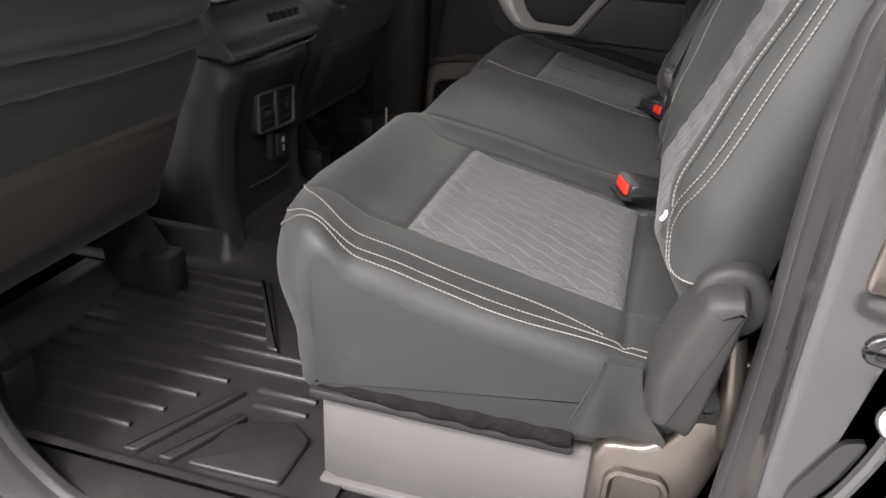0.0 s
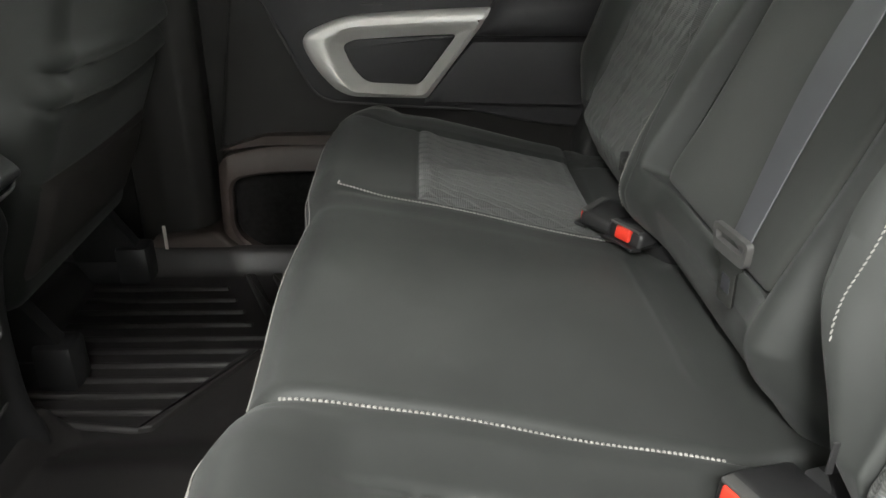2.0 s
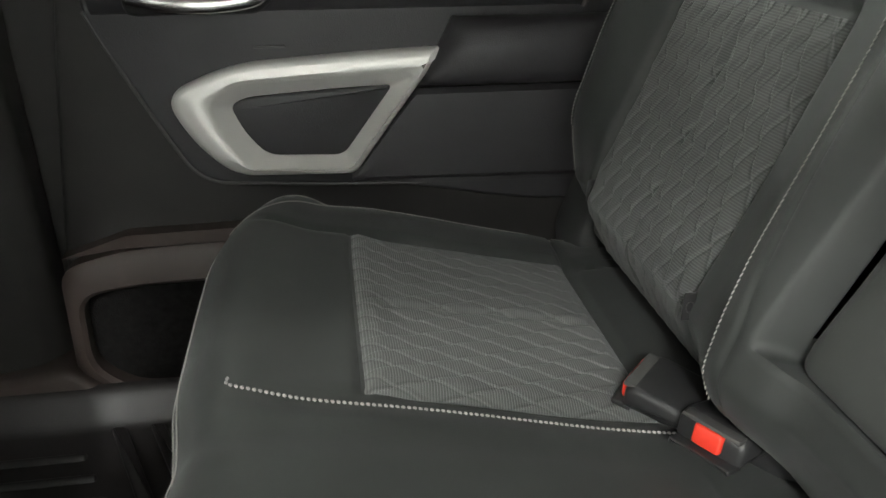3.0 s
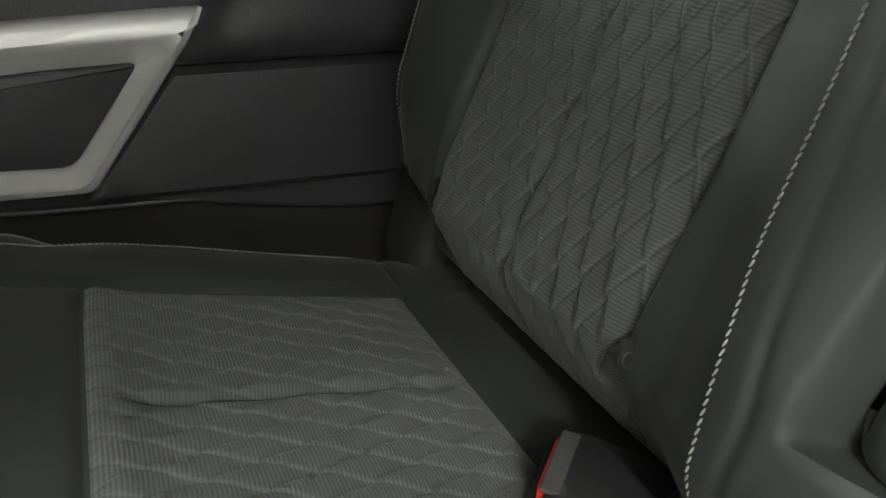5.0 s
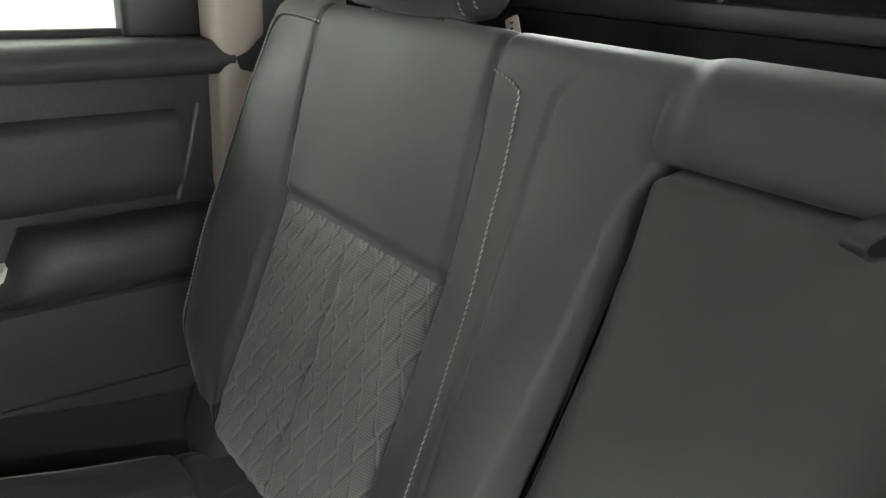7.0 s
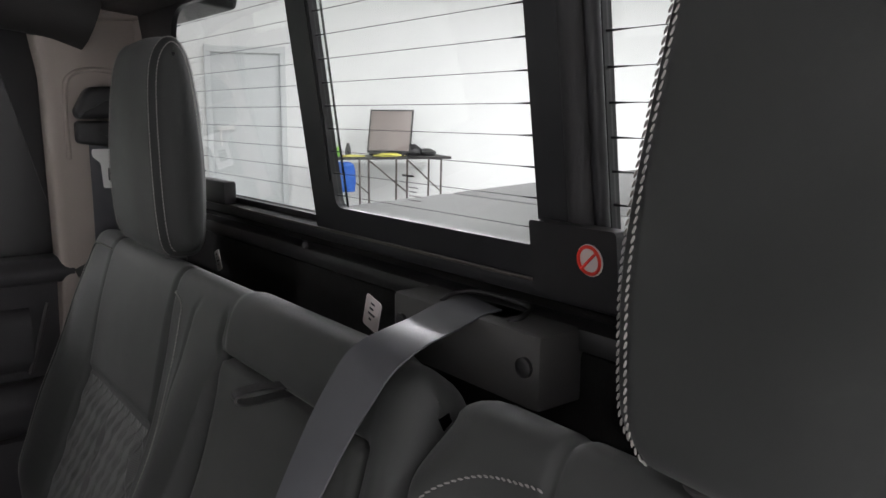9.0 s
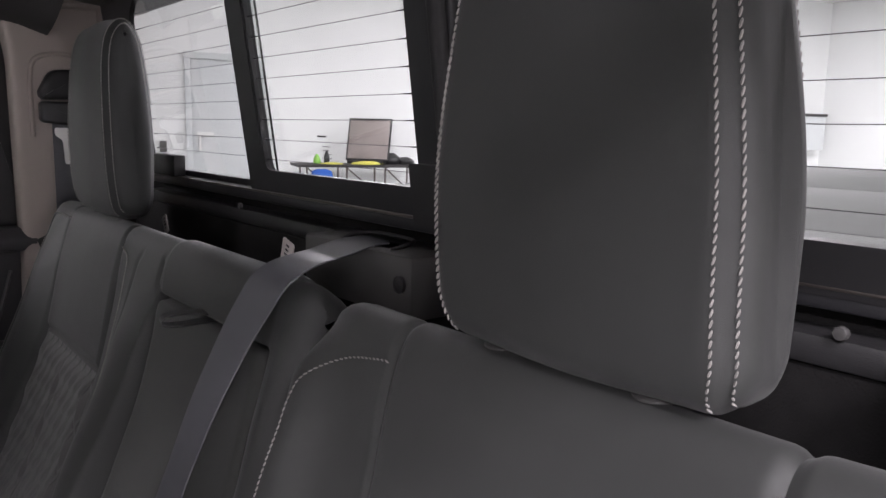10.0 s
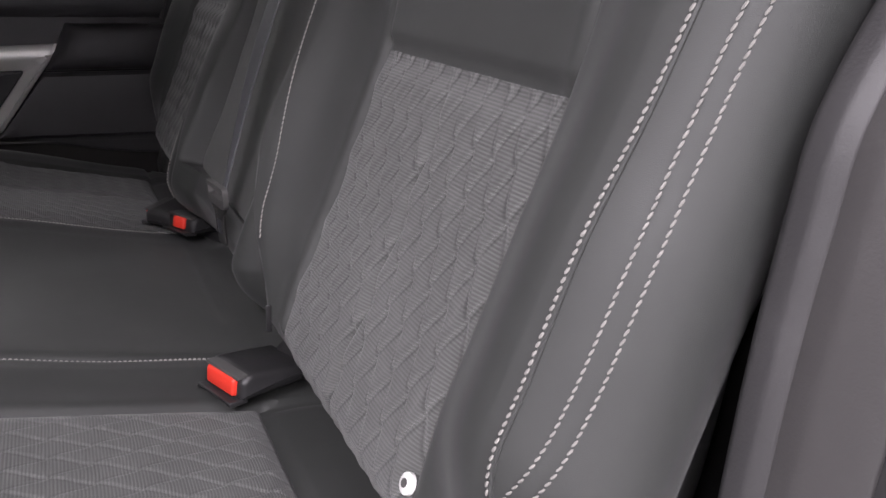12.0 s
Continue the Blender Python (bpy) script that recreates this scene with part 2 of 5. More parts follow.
def inset(poly, d):
    """A closed 2D polygon moved inwards by d."""
    p = np.array(poly, float)
    area = np.sum(p[:, 0] * np.roll(p[:, 1], -1) - p[:, 1] * np.roll(p[:, 0], -1))
    t = np.roll(p, -1, 0) - np.roll(p, 1, 0)
    t /= np.linalg.norm(t, axis=1)[:, None] + 1e-12
    nrm = np.stack([-t[:, 1], t[:, 0]], 1) * (1 if area > 0 else -1)
    return p + nrm * d


def put_axis(poly, axis, value):
    """2D points to 3D: axis x takes (y, z), y takes (x, z), z takes (x, y)."""
    p = np.array(poly, float)
    v = np.full(len(p), value)
    return np.stack({"x": (v, p[:, 0], p[:, 1]), "y": (p[:, 0], v, p[:, 1]), "z": (p[:, 0], p[:, 1], v)}[axis], 1)


class Geo:
    def __init__(self):
        self.v, self.f, self.uv = [], [], {}

    def add(self, verts, faces, uv=None):
        base = len(self.v)
        self.v += [tuple(map(float, q)) for q in verts]
        self.f += [tuple(base + i for i in f) for f in faces]
        if uv is not None:
            for i, q in enumerate(uv):
                self.uv[base + i] = q
        return self

    def loft(self, rings, cap=(True, True), closed=True):
        rings = [np.array(r, float) for r in rings]
        n = len(rings[0])
        faces = []
        m = n if closed else n - 1
        for i in range(len(rings) - 1):
            for j in range(m):
                k = (j + 1) % n
                faces.append((i * n + j, i * n + k, (i + 1) * n + k, (i + 1) * n + j))
        if cap[0]:
            faces.append(tuple(range(n))[::-1])
        if cap[1]:
            faces.append(tuple((len(rings) - 1) * n + j for j in range(n)))
        return self.add(np.concatenate(rings), faces)

    def prism(self, poly, axis, lo, hi, bevel=0.003, seg=3):
        """A bevelled slab: full at lo, rounded towards hi."""
        s = 1 if hi > lo else -1
        bevel = min(bevel, abs(hi - lo) * 0.9)
        rings = [put_axis(poly, axis, lo)]
        for a in np.linspace(0, math.pi / 2, seg + 1):
            rings.append(put_axis(inset(poly, bevel * (1 - math.cos(a))), axis, hi - s * bevel * (1 - math.sin(a))))
        return self.loft(rings)

    def box(self, lo, hi, bevel=0.003, axis="z"):
        i, j = {"x": (1, 2), "y": (0, 2), "z": (0, 1)}[axis]
        k = "xyz".index(axis)
        poly = fillet([(lo[i], lo[j]), (hi[i], lo[j]), (hi[i], hi[j]), (lo[i], hi[j])], bevel * 1.5, 2)
        mid = (lo[k] + hi[k]) / 2
        b = min(bevel, (hi[k] - lo[k]) * 0.45)
        rings = []
        for a in np.linspace(0, math.pi / 2, 3):
            rings.append(put_axis(inset(poly, b * (1 - math.sin(a))), axis, lo[k] + b * (1 - math.cos(a))))
        for a in np.linspace(math.pi / 2, 0, 3):
            rings.append(put_axis(inset(poly, b * (1 - math.sin(a))), axis, hi[k] - b * (1 - math.cos(a))))
        return self.loft(rings)

    def tube(self, path, r, n=10, squash=1.0, up=(0, 0, 1), closed_ends=True):
        p = np.array(path, float)
        t = np.gradient(p, axis=0)
        t /= np.linalg.norm(t, axis=1)[:, None] + 1e-12
        rings = []
        rr = np.full(len(p), r) if np.isscalar(r) else np.array(r)
        for q, d, rad in zip(p, t, rr):
            side = np.cross(d, up)
            side /= np.linalg.norm(side) + 1e-9
            top = np.cross(side, d)
            a = np.linspace(0, 2 * math.pi, n, endpoint=False)
            rings.append(q + rad * (np.cos(a)[:, None] * side + squash * np.sin(a)[:, None] * top))
        return self.loft(rings, (closed_ends, closed_ends))

    def ribbon(self, path, wide, width, thick=0.0014):
        """A strap: path of its middle, the way across it, with rounded sides; U runs along it."""
        p = np.array(path, float)
        w = np.array(wide, float)
        if w.ndim == 1:
            w = np.tile(w, (len(p), 1))
        t = np.gradient(p, axis=0)
        t /= np.linalg.norm(t, axis=1)[:, None]
        w = w - t * (w * t).sum(1)[:, None]
        w /= np.linalg.norm(w, axis=1)[:, None]
        nr = np.cross(t, w)
        run = np.r_[0, np.cumsum(np.linalg.norm(np.diff(p, axis=0), axis=1))]
        sec = [(-1, 0), (-0.985, 1), (-0.5, 1), (0, 1), (0.5, 1), (0.985, 1), (1, 0), (0.985, -1), (0, -1), (-0.985, -1)]
        base = len(self.v)
        self.loft([np.array([q + w_ * a * width / 2 + n_ * b * thick / 2 for a, b in sec]) for q, w_, n_ in zip(p, w, nr)])
        for i, s in enumerate(run):
            for j, (a, b) in enumerate(sec):
                self.uv[base + i * len(sec) + j] = (s, a * width / 2)
        return self

    def disc(self, centre, normal, r, thick, n=20, dome=0.3):
        c, z = np.array(centre, float), np.array(normal, float)
        z /= np.linalg.norm(z)
        x = np.cross(z, (0.3, 0.5, 0.8))
        x /= np.linalg.norm(x)
        y = np.cross(z, x)
        a = np.linspace(0, 2 * math.pi, n, endpoint=False)
        ring = np.cos(a)[:, None] * x + np.sin(a)[:, None] * y
        return self.loft([c + ring * r, c + ring * r + z * thick * (1 - dome), c + ring * r * 0.85 + z * thick * (1 - 0.3 * dome), c + ring * r * 0.4 + z * thick])


def finish(name, geo, mat, angle=42):
    me = bpy.data.meshes.new(name)
    me.from_pydata(geo.v, [], geo.f)
    me.materials.append(mat)
    bm = bmesh.new()
    bm.from_mesh(me)
    bmesh.ops.recalc_face_normals(bm, faces=bm.faces)
    bm.to_mesh(me)
    bm.free()
    if geo.uv:
        lay = me.uv_layers.new(name="UVMap")
        for lp in me.loops:
            lay.data[lp.index].uv = geo.uv.get(lp.vertex_index, (0, 0))
    me.polygons.foreach_set("use_smooth", [len(p.vertices) <= 4 for p in me.polygons])
    me.set_sharp_from_angle(angle=radians(angle))
    return new(name, me)


def part(name, geo, mat, parent, label="", angle=42):
    ob = finish(name, geo, mat, angle)
    ob.parent = parent
    ob.matrix_parent_inverse = Matrix.Translation(-Vector(parent.get("base", (0, 0, 0))))
    if label:
        ob["label"] = label
    return ob


def thing(name, base, label, category, group="", kind=""):
    ob = new(name)
    ob.empty_display_size = 0.05
    ob.location = base
    ob["base"] = tuple(base)
    return tagged(ob, label, category, group, kind)


def pane(name, geo, mat, parent):
    """A sheet of glass that lets the lamps' light through."""
    ob = part(name, geo, mat, parent)
    ob.visible_shadow = False
    return ob


def solid(name, geo, mat, label, category, group="", kind="", angle=42):
    return tagged(finish(name, geo, mat, angle), label, category, group, kind)


def bump(d, w):
    return np.exp(-((d / w) ** 2))


def step(x, a, b):
    t = np.clip((x - a) / (b - a), 0, 1)
    return t * t * (3 - 2 * t)


class Sweep:
    """A closed profile in x and z carried along y, rounded at both ends, puffed along its normals."""

    def __init__(self, pts, y0, y1, r0, r1, puff=None, shift=None, n=260):
        self.p = cat(pts, n, closed=True)
        self.n = n
        t = np.roll(self.p, -1, 0) - np.roll(self.p, 1, 0)
        t /= np.linalg.norm(t, axis=1)[:, None]
        nr = np.stack([-t[:, 1], t[:, 0]], 1)
        mid = self.p.mean(0)
        if ((self.p - mid) * nr).sum() < 0:
            nr = -nr
        for _ in range(6):
            nr = (np.roll(nr, 1, 0) + nr + np.roll(nr, -1, 0)) / 3
        self.nr = nr / np.linalg.norm(nr, axis=1)[:, None]
        self.len = np.linalg.norm(self.p - np.roll(self.p, -1, 0), axis=1).sum()
        self.y0, self.y1, self.r0, self.r1, self.puff, self.shift = y0, y1, r0, r1, puff, shift

    def sample(self, s, arr):
        x = (np.asarray(s, float) % 1.0) * self.n
        i = np.floor(x).astype(int) % self.n
        f = (x - np.floor(x))[..., None]
        return arr[i] * (1 - f) + arr[(i + 1) % self.n] * f

    def s_at(self, x, z):
        d = ((self.p - (x, z)) ** 2).sum(1)
        return int(np.argmin(d)) / self.n

    def dense(self):
        s = np.arange(self.n * 16) / (self.n * 16)
        return s, self.sample(s, self.p)

    def s_top(self, x):
        """Where the profile's upper side passes x."""
        s, p = self.dense()
        near = np.abs(p[:, 0] - x) < 0.0006
        return float(s[np.argmax(np.where(near, p[:, 1], -9))])

    def s_face(self, z):
        """Where the profile's front side passes z."""
        s, p = self.dense()
        near = np.abs(p[:, 1] - z) < 0.0006
        return float(s[np.argmin(np.where(near, p[:, 0], 9))])

    def at(self, s, y, off=0.0):
        s, y = np.broadcast_arrays(np.asarray(s, float), np.asarray(y, float))
        q, nr = self.sample(s, self.p), self.sample(s, self.nr)
        d0, d1 = np.clip(y - self.y0, 0, self.r0), np.clip(self.y1 - y, 0, self.r1)
        cut = (self.r0 - np.sqrt(np.maximum(self.r0**2 - (self.r0 - d0) ** 2, 0))) + (self.r1 - np.sqrt(np.maximum(self.r1**2 - (self.r1 - d1) ** 2, 0)))
        h = off - cut
        if self.puff:
            h = h + self.puff(q[..., 0], q[..., 1], y)
        out = np.stack([q[..., 0] + nr[..., 0] * h, y, q[..., 1] + nr[..., 1] * h], -1)
        if self.shift:
            out = self.shift(out)
        return out

    def stations(self, ny):
        def end(r):
            return r * (1 - np.cos(np.linspace(0, math.pi / 2, 9)))[:-1]
        mid = np.linspace(self.y0 + self.r0, self.y1 - self.r1, ny)
        return np.r_[self.y0 + end(self.r0), mid, (self.y1 - end(self.r1))[::-1]]

    def geo(self, ny=60):
        g = Geo()
        s = np.arange(self.n) / self.n
        ys = self.stations(ny)
        base = len(g.v)
        g.loft([self.at(s, y) for y in ys])
        for i, y in enumerate(ys):
            for j in range(self.n):
                g.uv[base + i * self.n + j] = (y, s[j] * self.len)
        return g

    def patch(self, s0, s1, y0, y1, ns, ny, height):
        """A cushion panel laid on the surface; height(u, v, y, run) in metres over it, u and v from 0 to 1."""
        g = Geo()
        u, v = np.meshgrid(np.linspace(0, 1, ns), np.linspace(0, 1, ny), indexing="ij")
        s, y = s0 + (s1 - s0) * u, y0 + (y1 - y0) * v
        top = self.at(s, y, height(u, v, y, (s - s0) * self.len))
        verts = top.reshape(-1, 3)
        faces = [(i * ny + j, i * ny + j + 1, (i + 1) * ny + j + 1, (i + 1) * ny + j) for i in range(ns - 1) for j in range(ny - 1)]
        g.add(verts, faces, np.stack([y - y0, (s - s0) * self.len], -1).reshape(-1, 2))
        return g


def stitches(path, length=0.0040, gap=0.0006, r=0.00068, lean=0.0007, up=(-0.6, 0, 0.8)):
    """A row of short thread stitches along a path, each a little slanted, as one mesh."""
    p = np.array(path, float)
    run = np.r_[0, np.cumsum(np.linalg.norm(np.diff(p, axis=0), axis=1))]
    g = Geo()
    a = 0.0
    while a + length < run[-1]:
        e = np.array([[np.interp(x, run, p[:, i]) for i in range(3)] for x in (a, a + length * 0.25, a + length * 0.75, a + length)])
        side = np.cross(e[3] - e[0], up)
        side /= np.linalg.norm(side) + 1e-9
        e = e + side * np.array([-1.0, -0.5, 0.5, 1.0])[:, None] * lean
        g.tube(e, [r * 0.4, r, r, r * 0.4], 5)
        a += length + gap
    return g


# ---- garage ----
GROUND = -0.58
g = Geo().box((-7.5, -7.5, GROUND - 0.2), (14.5, 13.5, GROUND), 0.01)
solid("ground", g, CONCRETE, "smooth grey concrete garage floor", "floor", kind="structure")
g = Geo().box((-7.5, -7.5, ROOF_H), (14.5, 13.5, ROOF_H + 0.15), 0.01)
solid("ceiling", g, CEILING, "plain white garage ceiling", "ceiling", kind="structure")
# the long wall seen through the rear window runs slightly askew to the truck
WALL_O = np.array([-6.05, 13.16])
WALL_U = np.array([0.944, -0.33])
WALL_U = WALL_U / np.linalg.norm(WALL_U)
WALL_N = np.array([-WALL_U[1], WALL_U[0]]) * -1.0


def on_wall(u, d=0.0):
    return WALL_O + WALL_U * u + WALL_N * d


def wall_box(u0, u1, d0, d1, z0, z1, bevel=0.004):
    g = Geo()
    poly = [on_wall(u0, d0), on_wall(u1, d0), on_wall(u1, d1), on_wall(u0, d1)]
    return g.prism(fillet(poly, bevel * 1.5, 2), "z", z0, z1, bevel)


solid("wall_east", wall_box(-1.5, 22.8, -0.2, 0.0, GROUND, ROOF_H), PAINT_WALL, "plain white painted garage wall", "wall", kind="structure")
for nm, lo, hi in (("wall_west", (-7.5, -7.7, GROUND), (14.5, -7.5, ROOF_H)), ("wall_north", (-7.7, -7.5, GROUND), (-7.5, 13.5, ROOF_H)), ("wall_south", (14.5, -7.5, GROUND), (14.7, 13.5, ROOF_H))):
    solid(nm, Geo().box(lo, hi, 0.01), PAINT_WALL, "plain white painted garage wall", "wall", kind="structure")
# housings for the added lamps, all out of view
for lx, ly, watts, along in LAMPS:
    hx, hy = (1.25, 0.15) if along else (0.15, 1.25)
    o = thing("added_ceiling_light", (lx, ly, ROOF_H), "white ceiling tube light housing, unseen and added", "ceiling light", "garage ceiling lights")
    part("housing", Geo().box((lx - hx, ly - hy, ROOF_H - 0.14), (lx + hx, ly + hy, ROOF_H - 0.002), 0.01), WHITE_PLASTIC, o)


# ---- seat shapes ----
CUSHION = [(-0.362, 0.124), (-0.384, 0.162), (-0.393, 0.225), (-0.394, 0.285), (-0.380, 0.332), (-0.345, 0.351), (-0.25, 0.335), (-0.10, 0.303),
           (0.02, 0.277), (0.085, 0.270), (0.128, 0.258), (0.132, 0.175), (0.05, 0.14), (-0.2, 0.122)]
BACK = [(0.108, 0.262), (0.078, 0.280), (0.050, 0.316), (0.028, 0.362), (0.031, 0.388), (0.071, 0.477), (0.098, 0.545), (0.124, 0.612), (0.145, 0.69), (0.157, 0.75),
        (0.168, 0.785), (0.184, 0.796), (0.205, 0.786), (0.228, 0.755), (0.256, 0.65), (0.250, 0.45), (0.225, 0.32), (0.16, 0.262)]
IN_OUT, IN_IN = 0.584, 0.268      # cushion insert, from the middle of the truck
BK_OUT, BK_IN = 0.566, 0.299      # backrest insert


def groove(d, depth=0.0035, width=0.0045):
    return -depth * bump(d, width)


def cushion_puff(x, z, y):
    a = np.abs(y)
    top = step(z, 0.22, 0.26)
    h = groove(a - IN_OUT) * step(x, -0.37, -0.35) * (1 - step(x, 0.0, 0.012)) + groove(a - IN_IN) * step(x, -0.335, -0.26) * (1 - step(x, 0.0, 0.012))
    inside = step(a, IN_IN - 0.002, IN_IN + 0.002) * (1 - step(a, IN_OUT - 0.002, IN_OUT + 0.002))
    h = h + groove(x + 0.25) * inside + groove(x - 0.013, 0.006) * step(a, IN_IN - 0.01, IN_IN + 0.002) * (1 - step(a, 0.66, 0.68))
    h = h - 0.006 * inside * step(x, -0.25, -0.2)
    h = h + 0.007 * bump(a - 0.64, 0.04) * step(x, -0.36, -0.2) * (1 - step(x, -0.02, 0.05))
    strip = step(x, 0.014, 0.03) * (1 - step(x, 0.085, 0.11))
    h = h + 0.004 * bump(x - 0.05, 0.03) * strip * inside
    tuck = groove(a - 0.578 - 0.25 * (x - 0.05), 0.004, 0.0035) + groove(a - 0.592 - 0.25 * (x - 0.05), 0.003, 0.003) + groove(a - 0.275, 0.003, 0.005)
    h = h + tuck * strip
    return h * top


def near_puff(x, z, y):
    h = cushion_puff(x, z, y) + groove(y + 0.205, 0.002, 0.006) * step(z, 0.24, 0.28)
    wob = 0.0015 * np.sin(31 * x + 5 * y) * np.sin(19 * y + 2)
    h = h + 0.022 * step(-x, 0.29, 0.37) * step(z, 0.20, 0.30) * step(-y, 0.19, 0.25) + 0.010 * bump(y + 0.200, 0.03) * step(z, 0.24, 0.28)
    return h + wob * step(z, 0.2, 0.3)


def far_puff(x, z, y):
    side = step(y, 0.19, 0.22)
    h = cushion_puff(x, z, y) * side
    h = h + groove(y - 0.255, 0.003, 0.006) * step(x, -0.365, -0.34) * step(z, 0.22, 0.26)
    mid = bump(y - 0.03, 0.15)
    h = h + 0.008 * mid * step(z, 0.25, 0.32) * (1 - side) + 0.002 * np.sin(23 * x + 3) * np.sin(17 * y) * step(z, 0.2, 0.3)
    h = h + 0.014 * step(-x, 0.29, 0.37) * step(z, 0.20, 0.30) * step(y, 0.20, 0.32)
    h = h + 0.010 * step(x, 0.03, 0.085) * (1 - step(x, 0.105, 0.125)) * step(z, 0.22, 0.26) * (1 - step(y, 0.16, 0.20)) + groove(x - 0.014, 0.003, 0.004) * step(z, 0.22, 0.26) * (1 - step(y, 0.19, 0.21)) * step(y, -0.10, -0.05)
    return h


def round_corner(q, a, amount):
    """Rounds the cushion's front corner as seen from above."""
    low = 1 - 0.55 * step(0.27 - q[..., 2], 0.0, 0.13)
    k = 1 - amount * low * np.clip((a - 0.50) / 0.208, 0, 1) ** 2.5
    ahead = np.minimum(q[..., 0] + 0.20, 0)
    q[..., 0] += ahead * (k - 1)
    return q


def taper_near(p):
    q = round_corner(p.copy(), -p[..., 1], 0.36)
    w = step(-p[..., 1], 0.45, 0.70)
    q[..., 1] += w * 0.046 * step(0.30 - p[..., 2], 0.0, 0.17)
    return q


def taper_far(p):
    q = round_corner(p.copy(), p[..., 1], 0.50)
    w = step(p[..., 1], 0.45, 0.70)
    q[..., 1] -= w * 0.06 * step(0.30 - p[..., 2], 0.0, 0.17)
    return q


def lattice(run, y, w=CELL_W, h=CELL_H):
    """Leaf-shaped cells in staggered rows: the place across two edges of each cell, and how near its rim."""
    c, r = y / w, run / h
    c = c + CELL_WAVE * np.sin(4 * math.pi * r)
    a, b = c + r, c - r
    fa, fb = a - np.floor(a), b - np.floor(b)
    return fa, fb, np.minimum(np.minimum(fa, 1 - fa), np.minimum(fb, 1 - fb))


def scale_relief(run, y):
    """Puffed cells that rise to their lower tip and drop to the web below it."""
    fa, fb, rim = lattice(run, y)
    lean = (1 - fa + fb) / 2 - 0.5
    return (0.0012 + 0.0030 * lean) * step(rim, 0.02, 0.20) + 0.0038 * lean


def insert_height(mid_v, deep=1.0, fade=0.01):
    def h(u, v, y, run):
        d = np.minimum(np.minimum(u, 1 - u) * 1.0, np.minimum(v, 1 - v))
        puff = 0.0065 * step(d, 0.0, 0.08) - 0.004 * (1 - step(d, 0.0, 0.010))
        puff = puff - 0.006 * bump(v - mid_v, 0.017) * step(np.minimum(u, 1 - u), 0.02, 0.16)
        return puff + deep * scale_relief(run, y - y.min()) * step(d, 0.012, 0.07) * (0.15 + 0.85 * step(u, 0.0, fade))
    return h


def cushion_section(label, sweep, sides, name, base):
    """One liftable cushion with its cloth inserts and sewn rows."""
    o = thing(name, base, label, "seat cushion", "rear bench cushions")
    part("cover", sweep.geo(110), CLOTH, o)
    s0, s1 = sweep.s_top(-0.251), sweep.s_top(0.011)
    for sg in sides:
        a, b = sorted((sg * IN_IN, sg * IN_OUT))
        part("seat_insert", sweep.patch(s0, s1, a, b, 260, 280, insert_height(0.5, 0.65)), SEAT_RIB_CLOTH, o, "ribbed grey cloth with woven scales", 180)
    return o


def on_top(sw, xy, n=200, lift=0.0012):
    """A smooth path over a cushion's upper side through (x, y) points."""
    c = cat([(sw.s_top(x), y) for x, y in xy], n)
    return sw.at(c[:, 0], c[:, 1], lift)


def rows_on(sw, sy, n=300, lift=0.0012):
    c = cat(sy, n)
    return sw.at(c[:, 0], c[:, 1], lift)


NEAR_CUSHION = Sweep(CUSHION, -0.704, -0.184, 0.030, 0.022, near_puff, taper_near)
FAR_CUSHION = Sweep(CUSHION, -0.178, 0.712, 0.016, 0.085, far_puff, taper_far)
near_cushion = cushion_section("charcoal cloth bench cushion with ribbed insert and pale stitching", NEAR_CUSHION, (-1,), "seat_cushion", (-0.14, -0.45, 0.14))
far_cushion = cushion_section("charcoal cloth wide bench cushion, flat middle and ribbed insert", FAR_CUSHION, (1,), "seat_cushion", (-0.14, 0.26, 0.14))


def edge_rows(sw, sign, o, y_in):
    """The two rows of thread that follow the front and the outer edge."""
    s_nose = [sw.s_at(-0.385, 0.322), sw.s_at(-0.392, 0.306)]
    for k, (d, s_f) in enumerate(((0.0, s_nose[0]), (0.0115, s_nose[1]))):
        pts = [(sw.s_top(0.037), 0.660 + d), (sw.s_top(0.0), 0.667 + d * 0.8), (sw.s_top(-0.084), 0.675 + d), (sw.s_top(-0.178), 0.675 + d), (sw.s_top(-0.304), 0.6766 + d), (sw.s_top(-0.352), 0.660 + d),
               (sw.s_at(-0.377, 0.335) if k == 0 else sw.s_at(-0.384, 0.325), 0.620 + d), (s_f, 0.56), (s_f, 0.48), (s_f, 0.38)]
        pts = [(s, sign * y) for s, y in pts] + [(s_f, sign * 0.26), (s_f, (sign * 0.26 + y_in) / 2), (s_f, y_in)]
        part("stitching", stitches(rows_on(sw, pts, 420)), THREAD, o, "row of pale thread")


edge_rows(NEAR_CUSHION, -1, near_cushion, -0.205)
edge_rows(FAR_CUSHION, 1, far_cushion, -0.165)
ST1 = [(-0.374, -0.560), (-0.362, -0.602), (-0.335, -0.633), (-0.301, -0.647), (-0.226, -0.653), (-0.092, -0.654), (-0.010, -0.664)]
part("stitching", stitches(on_top(NEAR_CUSHION, ST1)), THREAD, near_cushion, "row of pale thread")
part("stitching", stitches(on_top(FAR_CUSHION, [(x, -y) for x, y in ST1])), THREAD, far_cushion, "row of pale thread")
ladder = [(-0.352, -0.196), (-0.335, -0.191), (-0.2, -0.190), (-0.1, -0.190), (0.0, -0.192)]
part("stitching", stitches(on_top(NEAR_CUSHION, ladder, lift=0.0016), 0.0030, 0.0016, 0.0016), THREAD, near_cushion, "broad row of pale thread")
ladder = [(-0.352, 0.275), (-0.335, 0.263), (-0.2, 0.255), (-0.1, 0.254), (0.012, 0.251)]
